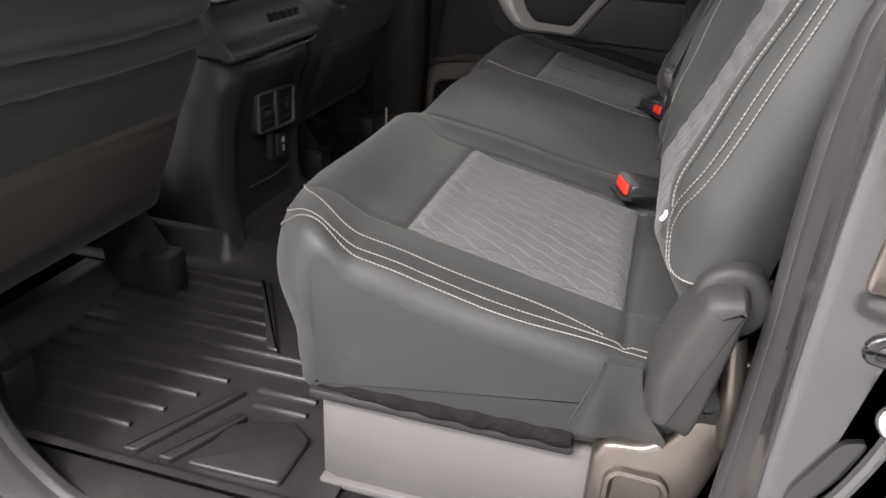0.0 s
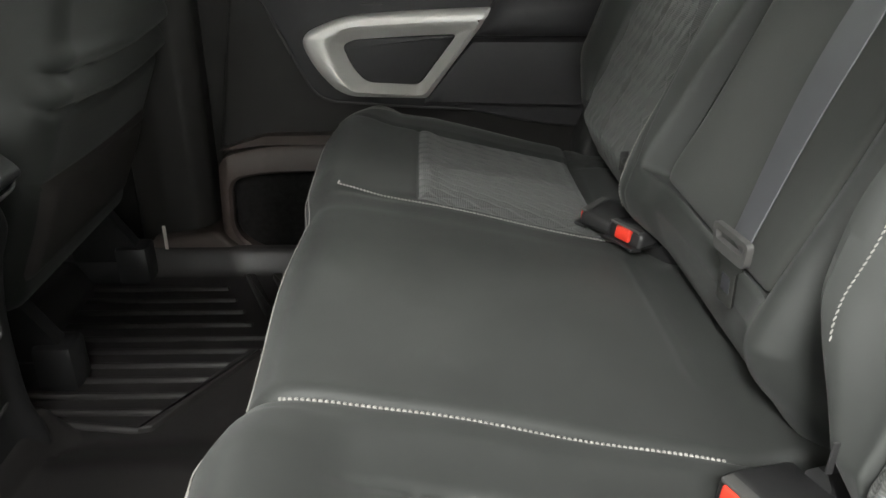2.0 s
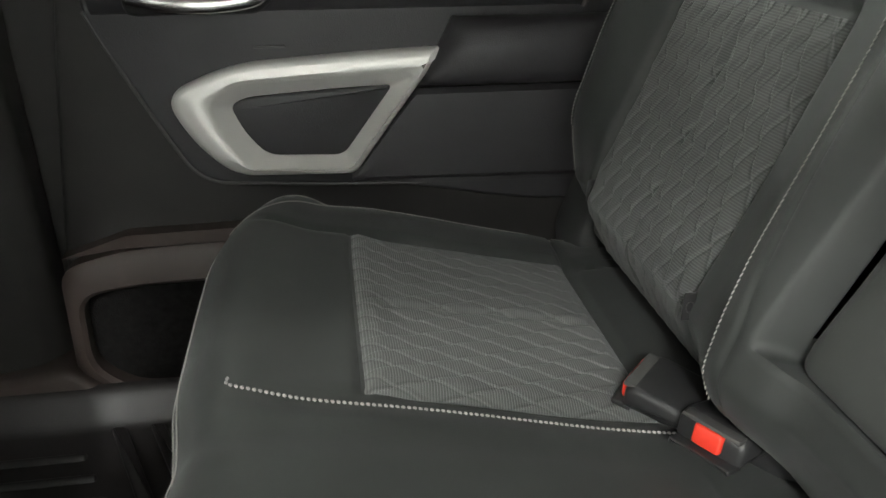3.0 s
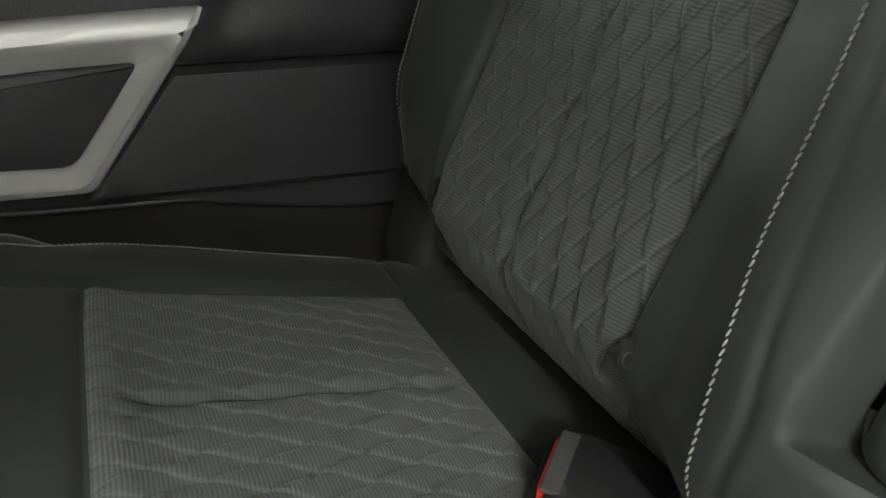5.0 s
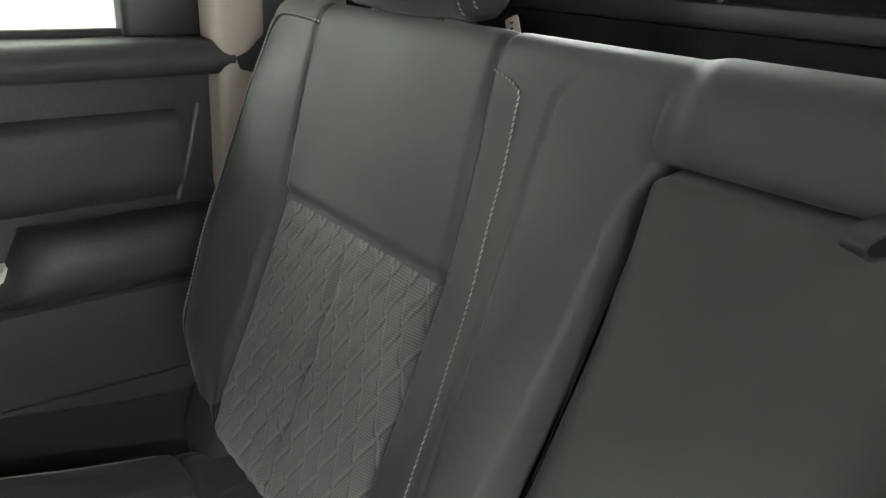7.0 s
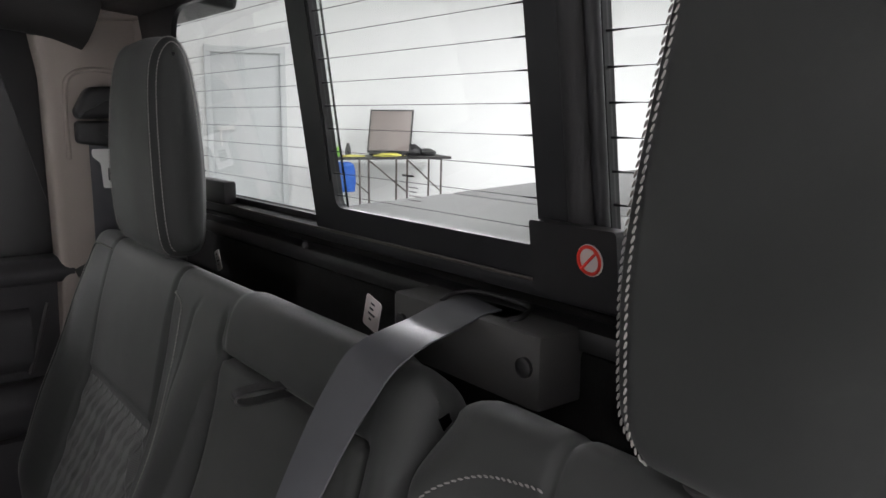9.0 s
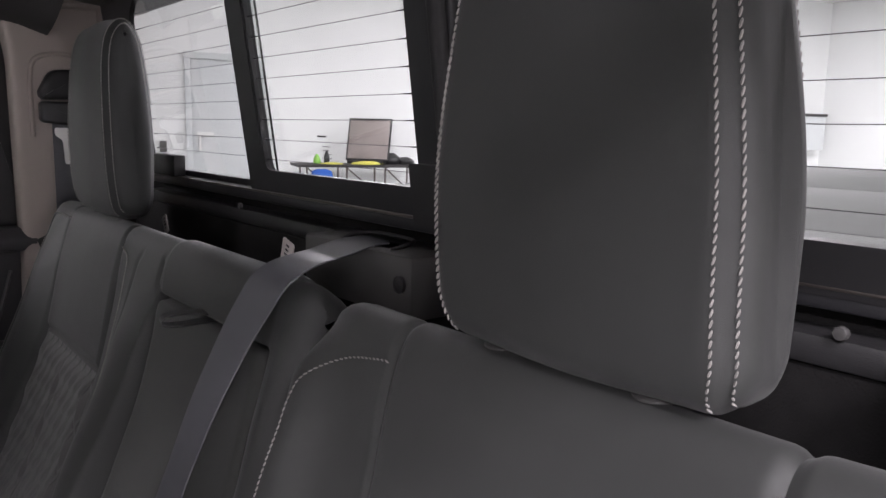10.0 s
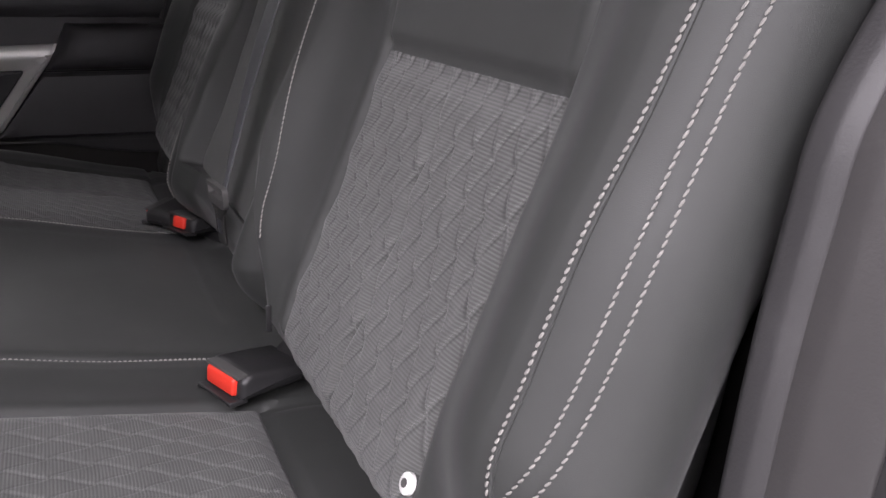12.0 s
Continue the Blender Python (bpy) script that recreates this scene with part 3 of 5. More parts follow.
part("stitching", stitches(on_top(FAR_CUSHION, ladder), 0.0030, 0.0016, 0.0014), THREAD, far_cushion, "broad row of pale thread")


rings = []
for z in np.linspace(0.286, 0.170, 16):
    xl = np.interp(z, [0.181, 0.288], [-0.032, -0.004])
    xr = np.interp(z, [0.172, 0.191, 0.223, 0.262, 0.289], [0.066, 0.070, 0.049, 0.036, 0.032])
    y = -0.7085 + 0.044 * step(0.30 - z, 0.0, 0.17)
    xs = np.linspace(xl, xr, 14)
    drop = step(0.27 - z, 0.0, 0.09)
    fold = 0.006 * drop * np.sin((xs - xl) / (xr - xl) * 7.0) + 0.006 * drop * ((xs - xl) / (xr - xl)) ** 2
    fold = fold - 0.010 * (1 - step((xs - xl) / (xr - xl), 0.0, 0.18))
    front = [(x, y - f, z) for x, f in zip(xs, fold)]
    rings.append(np.array(front + [(x, y + 0.012, z) for x in xs[::-1]]))
part("side_flap", Geo().loft(rings), CLOTH, near_cushion, "loose charcoal cloth flap", 60)
row = [np.array((np.interp(z, [0.181, 0.288], [-0.030, -0.002]), -0.7105 + 0.044 * float(step(0.30 - z, 0.0, 0.17)), z)) for z in np.linspace(0.286, 0.18, 40)]
part("seam", Geo().tube(row, 0.0012, 6), CLOTH, near_cushion)

# ---- backrests ----
def back_puff(x, z, y):
    a = np.abs(y)
    face = 1 - step(x - (0.03 + 0.325 * (z - 0.372)), 0.035, 0.06)
    up = step(z, 0.29, 0.36)
    outer = bump(a - 0.626, 0.048) * (0.4 + 0.6 * bump(z - 0.52, 0.22)) * (0.25 + 0.75 * step(z, 0.35, 0.44)) * (1 - 0.8 * step(z, 0.69, 0.78))
    inner = bump(a - 0.206, 0.046) * (0.35 + 0.65 * bump(z - 0.48, 0.17)) * (1 - step(z, 0.66, 0.77)) * np.where(y < 0, step(z, 0.33, 0.45), 1.0)
    h = 0.030 * outer * up + 0.032 * inner * up
    inside = step(a, BK_IN - 0.002, BK_IN + 0.002) * (1 - step(a, BK_OUT - 0.002, BK_OUT + 0.002))
    h = h + groove(a - BK_OUT, 0.004) + groove(a - BK_IN, 0.004) * step(z, 0.0, 0.3)
    h = h + groove(z - 0.613, 0.005) * inside - 0.006 * inside * (1 - step(z, 0.60, 0.615)) * step(z, 0.27, 0.30)
    h = h + 0.004 * inside * bump(z - 0.70, 0.06)
    seam_y = np.interp(z, [0.40, 0.432, 0.477, 0.533, 0.579, 0.62, 0.72, 0.761, 0.786], [0.194, 0.202, 0.209, 0.217, 0.225, 0.231, 0.2325, 0.2305, 0.206])
    h = h + groove(a - seam_y, 0.0022, 0.0035) * step(y, 0, 0.01) * (1 - step(z, 0.765, 0.782)) - 0.018 * step(a, 0.55, 0.61) * (1 - step(z, 0.38, 0.46))
    return h * face


def near_back_puff(x, z, y):
    face = 1 - step(x - (0.03 + 0.325 * (z - 0.372)), 0.035, 0.06)
    return back_puff(x, z, y) + 0.027 * bump(y + 0.198, 0.034) * step(z, 0.39, 0.52) * (1 - step(z, 0.735, 0.785)) * face


def near_edge(p):
    """The near backrest's inner foot is cut away."""
    q = p.copy()
    q[..., 1] -= 0.075 * step(p[..., 1], -0.33, -0.20) * step(0.47 - p[..., 2], 0.0, 0.14)
    q[..., 1] -= 0.012 * step(p[..., 1], -0.235, -0.180) * (1 - step(p[..., 2], 0.68, 0.76))
    q[..., 2] -= 0.040 * step(-p[..., 1], 0.62, 0.72) * step(p[..., 2], 0.72, 0.80)
    behind = p[..., 0] - (0.03 + 0.325 * (p[..., 2] - 0.372))
    q[..., 1] += 0.085 * step(-p[..., 1], 0.56, 0.70) * step(behind, 0.0, 0.15)
    return q


def far_edge(p):
    """The far backrest's outer side swells in its middle."""
    q = p.copy()
    z = p[..., 2]
    q[..., 1] += step(p[..., 1], 0.58, 0.70) * (0.047 * bump(z - 0.59, 0.13) - 0.040 * step(0.44 - z, 0.0, 0.13))
    return q


def back60_puff(x, z, y):
    h = back_puff(x, z, y) * step(y, 0.135, 0.16)
    face = 1 - step(x - (0.03 + 0.325 * (z - 0.372)), 0.035, 0.06)
    wide = 0.012 * step(z, 0.70, 0.735) - 0.004 * step(0.74 - z, 0.0, 0.08) - 0.022 * np.clip((0.68 - z) / 0.26, 0, 1)
    inp = step(y, -0.134, -0.120) * (1 - step(y, 0.142 - wide, 0.157 - wide)) * step(z, 0.398, 0.406) * (1 - step(z, 0.734, 0.742))
    h = h - 0.045 * inp * face
    roll = step(y, -0.13, -0.11) * (1 - step(y, 0.12, 0.14)) * bump(z - 0.768, 0.032)
    low = step(y, -0.17, -0.11) * (1 - step(y, 0.06, 0.18)) * bump(z - 0.345, 0.07)
    corner = np.interp(z, [0.734, 0.75, 0.774, 0.791], [0.141, 0.151, 0.1496, 0.138])
    h = h + groove(y - corner, 0.0035, 0.004) * step(z, 0.735, 0.74) * (1 - step(z, 0.768, 0.786))
    return h + (0.007 * roll - 0.007 * low + (0.013 * bump(y + 0.152, 0.025) + 0.004 * bump(y - 0.165, 0.03)) * (1 - step(z, 0.66, 0.77))) * face * step(z, 0.3, 0.36)


NEAR_BACK = Sweep(BACK, -0.722, -0.178, 0.085, 0.06, near_back_puff, near_edge, 320)
FAR_BACK = Sweep(BACK, -0.174, 0.722, 0.03, 0.085, back60_puff, far_edge, 320)
near_back = thing("bench_back", (0.1, -0.45, 0.27), "charcoal cloth bench backrest with ribbed scale-pattern insert", "backrest", "rear bench backrests")
far_back = thing("bench_back", (0.1, 0.28, 0.27), "charcoal cloth wide bench backrest with folding middle armrest", "backrest", "rear bench backrests")
part("cover", NEAR_BACK.geo(130), CLOTH, near_back)
part("cover", FAR_BACK.geo(330), CLOTH, far_back)
for sw, sg, o in ((NEAR_BACK, -1, near_back), (FAR_BACK, 1, far_back)):
    s0, s1 = sw.s_face(0.290), sw.s_face(0.611)
    a, b = sorted((sg * BK_IN, sg * BK_OUT))
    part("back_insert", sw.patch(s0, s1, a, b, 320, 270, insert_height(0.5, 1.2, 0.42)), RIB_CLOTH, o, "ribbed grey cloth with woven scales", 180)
    # inner row that bends over at the top
    if sg > 0:
        pts = [(0.355, 0.2050), (0.40, 0.2150), (0.428, 0.2220), (0.456, 0.2310), (0.483, 0.2360), (0.514, 0.2395), (0.543, 0.2440), (0.579, 0.2510), (0.65, 0.2590), (0.706, 0.2605), (0.745, 0.2625), (0.761, 0.2655), (0.769, 0.2847), (0.771, 0.3023)]
    else:
        pts = [(0.424, 0.2290), (0.435, 0.2300), (0.448, 0.2310), (0.495, 0.2314), (0.545, 0.2245), (0.60, 0.2145), (0.645, 0.2108), (0.70, 0.2100), (0.72, 0.2105), (0.743, 0.2205), (0.761, 0.2470), (0.769, 0.2830), (0.770, 0.2950)]
    part("stitching", stitches(rows_on(sw, [(sw.s_face(z), sg * y) for z, y in pts])), THREAD, o, "row of pale thread")
    # piped outer row
    pts = [(0.425, 0.6490), (0.445, 0.6460), (0.486, 0.6460), (0.553, 0.6450), (0.602, 0.6470), (0.655, 0.6500), (0.70, 0.6540), (0.738, 0.6560), (0.757, 0.6570), (0.770, 0.6520), (0.7785, 0.6410), (0.781, 0.6230), (0.781, 0.5930), (0.780, 0.5630)]
    path = rows_on(sw, [(sw.s_face(z), sg * y) for z, y in pts], lift=0.0022)
    part("stitching", stitches(path, 0.0036, 0.0009, 0.0008), THREAD, o, "piped row of pale thread")
    part("piping", Geo().tube(rows_on(sw, [(sw.s_face(z), sg * y) for z, y in pts], 160, lift=0.0), 0.0018, 8), CLOTH, o)
    for d in (0.0, 0.0078):
        pts = [(0.366, 0.6902 + d), (0.371, 0.6782 + d), (0.376, 0.6592 + d), (0.386, 0.6472 + d), (0.405, 0.6432 + d), (0.43, 0.6522 + d), (0.455, 0.6612 + d), (0.49, 0.6637 + d), (0.547, 0.6637 + d), (0.602, 0.6630 + d), (0.655, 0.6653 + d), (0.70, 0.6720 + d), (0.74, 0.6756 + d), (0.78, 0.6760 + d)]
        part("stitching", stitches(rows_on(sw, [(sw.s_face(z), sg * y) for z, y in pts])), THREAD, o, "row of pale thread")

# the folding middle armrest
ARM = [(0.043, 0.408), (0.071, 0.477), (0.098, 0.545), (0.122, 0.612), (0.142, 0.69), (0.149, 0.725), (0.158, 0.733), (0.19, 0.728), (0.19, 0.66), (0.16, 0.50), (0.12, 0.402), (0.058, 0.399)]


def arm_edge(p):
    """The armrest widens towards its hinge."""
    q = p.copy()
    q[..., 1] += step(p[..., 1], 0.0, 0.15) * (0.004 * step(0.74 - p[..., 2], 0.0, 0.08) + 0.022 * np.clip((0.68 - p[..., 2]) / 0.26, 0, 1))
    return q


ARM_SWEEP = Sweep(ARM, -0.120, 0.146, 0.014, 0.020, lambda x, z, y: 0.006 * bump(y, 0.09) * bump(z - 0.58, 0.12) - 0.0015 * np.sin(40 * z + 6 * y) * 0.4, arm_edge)
part("armrest", ARM_SWEEP.geo(60), PANEL_CLOTH, far_back, "smooth charcoal cloth folding armrest")
loop = cat([(0.168, 0.0, 0.742), (0.150, 0.001, 0.746), (0.132, 0.003, 0.748), (0.115, 0.005, 0.7465), (0.1105, 0.006, 0.742), (0.115, 0.005, 0.7375), (0.130, 0.003, 0.7365), (0.150, 0.001, 0.7375), (0.168, 0.0, 0.737)], 60)
part("pull_loop", Geo().ribbon(loop, (0.12, 1.0, 0.15), 0.012, 0.0018), PLASTIC, far_back, "black webbing pull loop")


# ---- headrests ----
def headrest(sign, label):
    y0, y1 = sorted((sign * 0.332, sign * 0.545))

    def narrow(p):
        q = p.copy()
        q[..., 1] -= (p[..., 1] - sign * 0.438) * (0.17 * step(p[..., 2], 0.88, 1.05) + 0.05 * step(0.83 - p[..., 2], 0.0, 0.03))
        return q
    prof = [(0.174, 0.805), (0.164, 0.83), (0.160, 0.90), (0.163, 0.985), (0.170, 1.035), (0.186, 1.059), (0.204, 1.055), (0.217, 1.02), (0.223, 0.93), (0.221, 0.84), (0.214, 0.806), (0.194, 0.799)]
    sw = Sweep(prof, y0, y1, 0.019, 0.019, lambda x, z, y: 0.004 * bump(np.abs(y) - 0.435, 0.07) - 0.0025 * (bump(np.abs(y) - 0.341, 0.004) + bump(np.abs(y) - 0.536, 0.004)), narrow)
    o = thing("headrest", (0.21, sign * 0.435, 0.78), label, "headrest", "rear headrests")
    part("cushion", sw.geo(60), CLOTH, o)
    for yy in (0.3360, 0.3460, 0.5310, 0.5400):
        ss = np.linspace(sw.s_at(0.176, 0.805), sw.s_at(0.176, 0.805) + 0.68, 500)
        if np.linalg.norm(sw.p[int((ss[125] % 1) * sw.n)] - (0.160, 0.92)) > 0.09:
            ss = np.linspace(sw.s_at(0.176, 0.805), sw.s_at(0.176, 0.805) - 0.68, 500)
        part("stitching", stitches(sw.at(ss, sign * yy, 0.0012)), THREAD, o, "row of pale thread")
    for yy in (0.376, 0.487):
        g = Geo().tube([(0.192, sign * yy, z) for z in (0.765, 0.79, 0.83)], 0.006, 12, up=(1, 0, 0))
        part("post", g, CHROME, o, "chrome headrest post")
        part("collar", Geo().disc((0.192, sign * yy, 0.790), (0, 0, 1), 0.013, 0.010), GREY_PLASTIC, o)
    return o


headrest(1, "charcoal cloth headrest with double pale stitching beside the pillar belt")
headrest(-1, "charcoal cloth headrest with double pale stitching beside the open doorway")


# ---- belts and buckles ----
def buckle(name, m, label, half=0.0215):
    """A belt buckle lying on the seat: red press button at its -x end."""
    o = thing(name, (0, 0, 0), label, "seat belt buckle", "rear belt buckles")
    prof = fillet([(-0.034, -0.012), (0.036, -0.010), (0.040, 0.008), (-0.024, 0.014), (-0.034, 0.008)], 0.005, 4)
    g = Geo()
    rings = []
    for y, d in ((-0.030, 0.006), (-0.028, 0.002), (-0.024, 0.0), (0.024, 0.0), (0.028, 0.002), (0.030, 0.006)):
        rings.append(put_axis(inset(prof, d), "y", y))
    g.loft(rings)
    part("shell", g, PLASTIC, o)
    face = [(-half, -0.008), (half, -0.008), (half, 0.010), (-half, 0.010)]
    part("press_button", Geo().prism(fillet(face, 0.004, 3), "x", -0.030, -0.0385, 0.003), RED, o, "red press button")
    part("slot_lip", Geo().prism(fillet([(-0.027, -0.0150), (-0.012, -0.0120), (0.012, -0.0120), (0.027, -0.0150), (0.027, -0.0095), (-0.027, -0.0095)], 0.002, 3), "x", -0.026, -0.0445, 0.002), PLASTIC, o)
    part("top_shield", Geo().box((-0.0365, -0.0255, 0.0088), (-0.014, 0.0255, 0.0128), 0.0016), GREY_PLASTIC, o)
    part("stalk", Geo().tube(cat([(0.034, 0, -0.001), (0.06, 0, -0.004), (0.09, 0, -0.016), (0.12, 0, -0.035)], 14), [0.014] * 14, 10, 1.6, up=(0, 0, 1)), PLASTIC, o)
    o.matrix_basis = m
    return o


buckle("belt_buckle", pose(0.010, -0.257, 0.307, 0, 6, 22), "black belt buckle with red button on the cushion")
buckle("belt_buckle", pose(0.040, 0.221, 0.304, 0, 10, 30), "black belt buckle with red button, half sunk", 0.0125)
buckle("belt_buckle", pose(0.014, 0.272, 0.302, 4, 4, -47), "black belt buckle turned towards the far door")

belt = thing("centre_belt", (0.24, -0.09, 0.80), "black webbing centre seat belt with hanging tongue", "seat belt")
top = cat([(0.272, -0.120, 0.8235), (0.250, -0.118, 0.8225), (0.215, -0.125, 0.817), (0.182, -0.130, 0.812), (0.160, -0.126, 0.799), (0.146, -0.117, 0.775), (0.128, -0.106, 0.735), (0.100, -0.097, 0.670), (0.060, -0.090, 0.560), (0.022, -0.090, 0.432)], 90)
across = cat([(-0.35, 1.0, 0.0), (-0.35, 1.0, 0.0), (-0.3, 1.0, 0), (-0.2, 1.0, 0), (0.0, 1, 0), (0.05, 1, 0), (0.05, 1, 0), (0.05, 1, 0.05), (0.1, 1, 0.1), (0.25, 1, 0.15)], 90)
part("webbing", Geo().ribbon(top, across, 0.048), WEB, belt)
tg = fillet([(-0.024, 0.010), (0.024, 0.010), (0.022, 0.022), (0.014, 0.026), (0.013, 0.062), (-0.013, 0.062), (-0.014, 0.026), (-0.022, 0.022)], 0.004, 3)
down = Vector((0.04, -0.02, -0.99)).normalized()
wide = Vector((-0.12, 0.95, 0.3))
wide = (wide - down * wide.dot(down)).normalized()
frame_m = Matrix.Translation((0.016, -0.091, 0.440)) @ Matrix((wide, down, wide.cross(down))).transposed().to_4x4()


def placed(geo, m):
    geo.v = [tuple(m @ Vector(q)) for q in geo.v]
    return geo


tongue = part("tongue", placed(Geo().prism(tg, "z", -0.0015, 0.0015, 0.001), frame_m), CHROME, belt, "bright steel tongue plate")
part("tongue_slot", placed(Geo().box((-0.007, 0.034, -0.0019), (0.007, 0.050, 0.0019), 0.0004), frame_m), INK, belt)
bar = fillet([(-0.030, -0.006), (0.030, -0.006), (0.026, 0.018), (-0.026, 0.018)], 0.006, 3)
bar_in = fillet([(-0.0245, -0.001), (0.0245, -0.001), (0.022, 0.008), (-0.022, 0.008)], 0.002, 3)
g = Geo().loft([put_axis(bar, "z", 0.003), put_axis(bar, "z", -0.003), put_axis(bar_in, "z", -0.003), put_axis(bar_in, "z", 0.003), put_axis(bar, "z", 0.003)], (False, False))
part("tongue_grip", placed(g, frame_m), GREY_PLASTIC, belt, "grey plastic tongue grip")

# small sewn flags that mark the child seat anchors
for sw, y, z in ((FAR_BACK, 0.563, 0.378), (FAR_BACK, 0.287, 0.380), (NEAR_BACK, -0.285, 0.372)):
    x = float(sw.at(sw.s_face(z), y)[0]) - 0.0075
    o = thing("anchor_flag", (x, y, z), "small black sewn anchor flag with pale ring", "label", "anchor flags")
    part("flag", Geo().box((x - 0.001, y - 0.0008, z - 0.013), (x + (0.010 if y > 0 else 0.004), y + 0.0008, z + 0.013), 0.0006, "y"), PLASTIC, o)
    for sd in ((-1, 1) if y > 0 else (1,)):
        part("mark", Geo().tube([(x + 0.005 + 0.0035 * math.cos(a), y + sd * 0.0012, z + 0.0050 * math.sin(a)) for a in np.linspace(0, 2 * math.pi, 20)], 0.0005, 6, up=(0, 1, 0)), GREY_PLASTIC, o)
spot = NEAR_BACK.at(NEAR_BACK.s_face(0.388), -0.563, 0.006)
o = thing("anchor_button", tuple(float(q) for q in spot), "round white anchor marker button at the seat crease", "button")
part("disc", Geo().disc(spot, (-0.90, 0, 0.44), 0.0068, 0.004), WHITE_PLASTIC, o)
part("mark", Geo().disc(spot + np.array((-0.0036, 0, 0.0018)), (-0.90, 0, 0.44), 0.0028, 0.0008), GREY_PLASTIC, o)


# ---- cab structure ----
g = Geo().box((-1.6, -0.86, -0.06), (0.40, 0.86, -0.012), 0.01)
solid("floor", g, CARPET, "black carpeted truck cab floor", "floor", kind="structure")
g = Geo().prism(fillet([(-1.55, 1.10), (-1.45, 1.18), (-1.0, 1.225), (-0.2, 1.225), (0.20, 1.20), (0.315, 1.135), (0.36, 1.135), (0.36, 1.30), (-1.6, 1.30), (-1.6, 1.10)], 0.02, 3), "y", -0.70, 0.72, 0.01)
solid("headliner", g, HEADLINER, "pale grey woven headliner over the cab", "ceiling", kind="structure")
# roof rails over the doors
for sg in (-1, 1):
    g = Geo().tube(cat([(-1.6, sg * 0.74, 1.08), (-1.2, sg * 0.745, 1.15), (-0.5, sg * 0.745, 1.165), (0.05, sg * 0.745, 1.15), (0.20, sg * 0.745, 1.12)], 40), 0.055, 14)
    solid("roof_rail_trim", g, PILLAR_PLASTIC, "dark roof side rail trim above the doors", "trim", kind="structure")
# closed front end of the cab
solid("firewall", Geo().box((-1.70, -0.86, -0.06), (-1.60, 0.86, 0.62), 0.02), PILLAR_PLASTIC, "plain dark front of the cab", "wall", kind="structure")
# cab back wall below the window
g = Geo().prism(fillet([(0.292, -0.05), (0.36, -0.05), (0.36, 0.849), (0.310, 0.849), (0.306, 0.808), (0.285, 0.803)], 0.004, 2), "y", -0.80, 0.80, 0.004)
solid("wall_back", g, BACK_FELT, "black cab back panel behind the bench", "wall", kind="structure")
solid("trim", Geo().box((0.282, -0.57, 0.804), (0.312, 0.57, 0.822), 0.004), PLASTIC, "black lower window rail", "trim", kind="structure")
solid("trim", Geo().box((0.290, -0.57, 0.834), (0.318, 0.57, 0.849), 0.003), FRIT, "black upper window rail with a bright lip", "trim", kind="structure")
solid("trim", Geo().box((0.2885, -0.56, 0.8455), (0.2915, 0.56, 0.8485), 0.001), STEEL, "thin bright lip on the window rail", "trim", kind="structure")


def win_x(z):
    return 0.300 - 0.14 * (z - 0.866)


def window_slab(poly, off, thick, hole=None):
    """A slab in the raked plane of the rear window; poly and hole in (y, z)."""
    def lay(p, d):
        p = np.array(p, float)
        return np.stack([win_x(p[:, 1]) + d, p[:, 0], p[:, 1]], 1)
    g = Geo()
    if hole is None:
        return g.loft([lay(poly, off), lay(poly, off + thick)])
    return g.loft([lay(poly, off), lay(poly, off + thick), lay(hole, off + thick), lay(hole, off), lay(poly, off)], (False, False))


def quad(y0, y1, z0, z1, r=0.012, seg=6):
    return fillet([(y0, z0), (y1, z0), (y1, z1), (y0, z1)], r, seg)


Z_TOP = 1.122
rear = thing("window_1", (0.30, 0, 0.84), "raked rear window in three panes with black surround", "window", kind="structure")
part("window_frame", window_slab(quad(-0.2165, 0.73, 0.80, 1.165, 0.002), 0.004, 0.010, quad(-0.19, 0.600, 0.857, Z_TOP, [0.004, 0.02, 0.075, 0.004])), FRIT, rear)
part("window_frame", window_slab(quad(-0.645, -0.2175, 0.80, 1.165, 0.002), 0.0035, 0.011, quad(-0.60, -0.221, 0.850, Z_TOP, 0.02)), FRIT, rear)
pane("pane", window_slab(quad(0.150, 0.606, 0.840, 1.126), 0.008, 0.003), GLASS, rear)
pane("pane", window_slab(quad(-0.606, -0.212, 0.840, 1.126), 0.008, 0.003), GLASS, rear)
part("slider_frame", window_slab(quad(-0.198, 0.190, 0.840, 1.145, 0.006), -0.012, 0.012, quad(-0.164, 0.141, 0.8745, 1.118, 0.012)), FRIT, rear, "black sliding window frame")
pane("pane", window_slab(quad(-0.182, 0.165, 0.86, 1.13), -0.007, 0.003), GLASS, rear)
# curved black border that widens towards the top of the slider
part("pane_border", window_slab(fillet([(0.145, 0.90), (0.145, 1.125), (0.186, 1.125), (0.178, 1.03), (0.162, 0.97)], 0.004, 3), -0.0135, 0.0012), FRIT, rear)
part("seal", Geo().tube([(win_x(z) - 0.004, -0.203, z) for z in np.linspace(0.895, 1.15, 8)], 0.012, 12, up=(1, 0, 0)), SEAL, rear, "black rubber channel beside the slider")
part("seal", Geo().tube([(win_x(z) - 0.002, -0.217, z) for z in np.linspace(0.895, 1.15, 8)], 0.006, 10, up=(1, 0, 0)), FRIT, rear)
part("latch_cover", window_slab(quad(-0.249, -0.168, 0.843, 0.897, 0.004), -0.026, 0.016), PLASTIC, rear, "black latch cover with round warning sticker")
part("sticker", Geo().disc((win_x(0.875) - 0.0265, -0.226, 0.875), (-1, 0, -0.14), 0.0115, 0.0008), LABEL, rear)
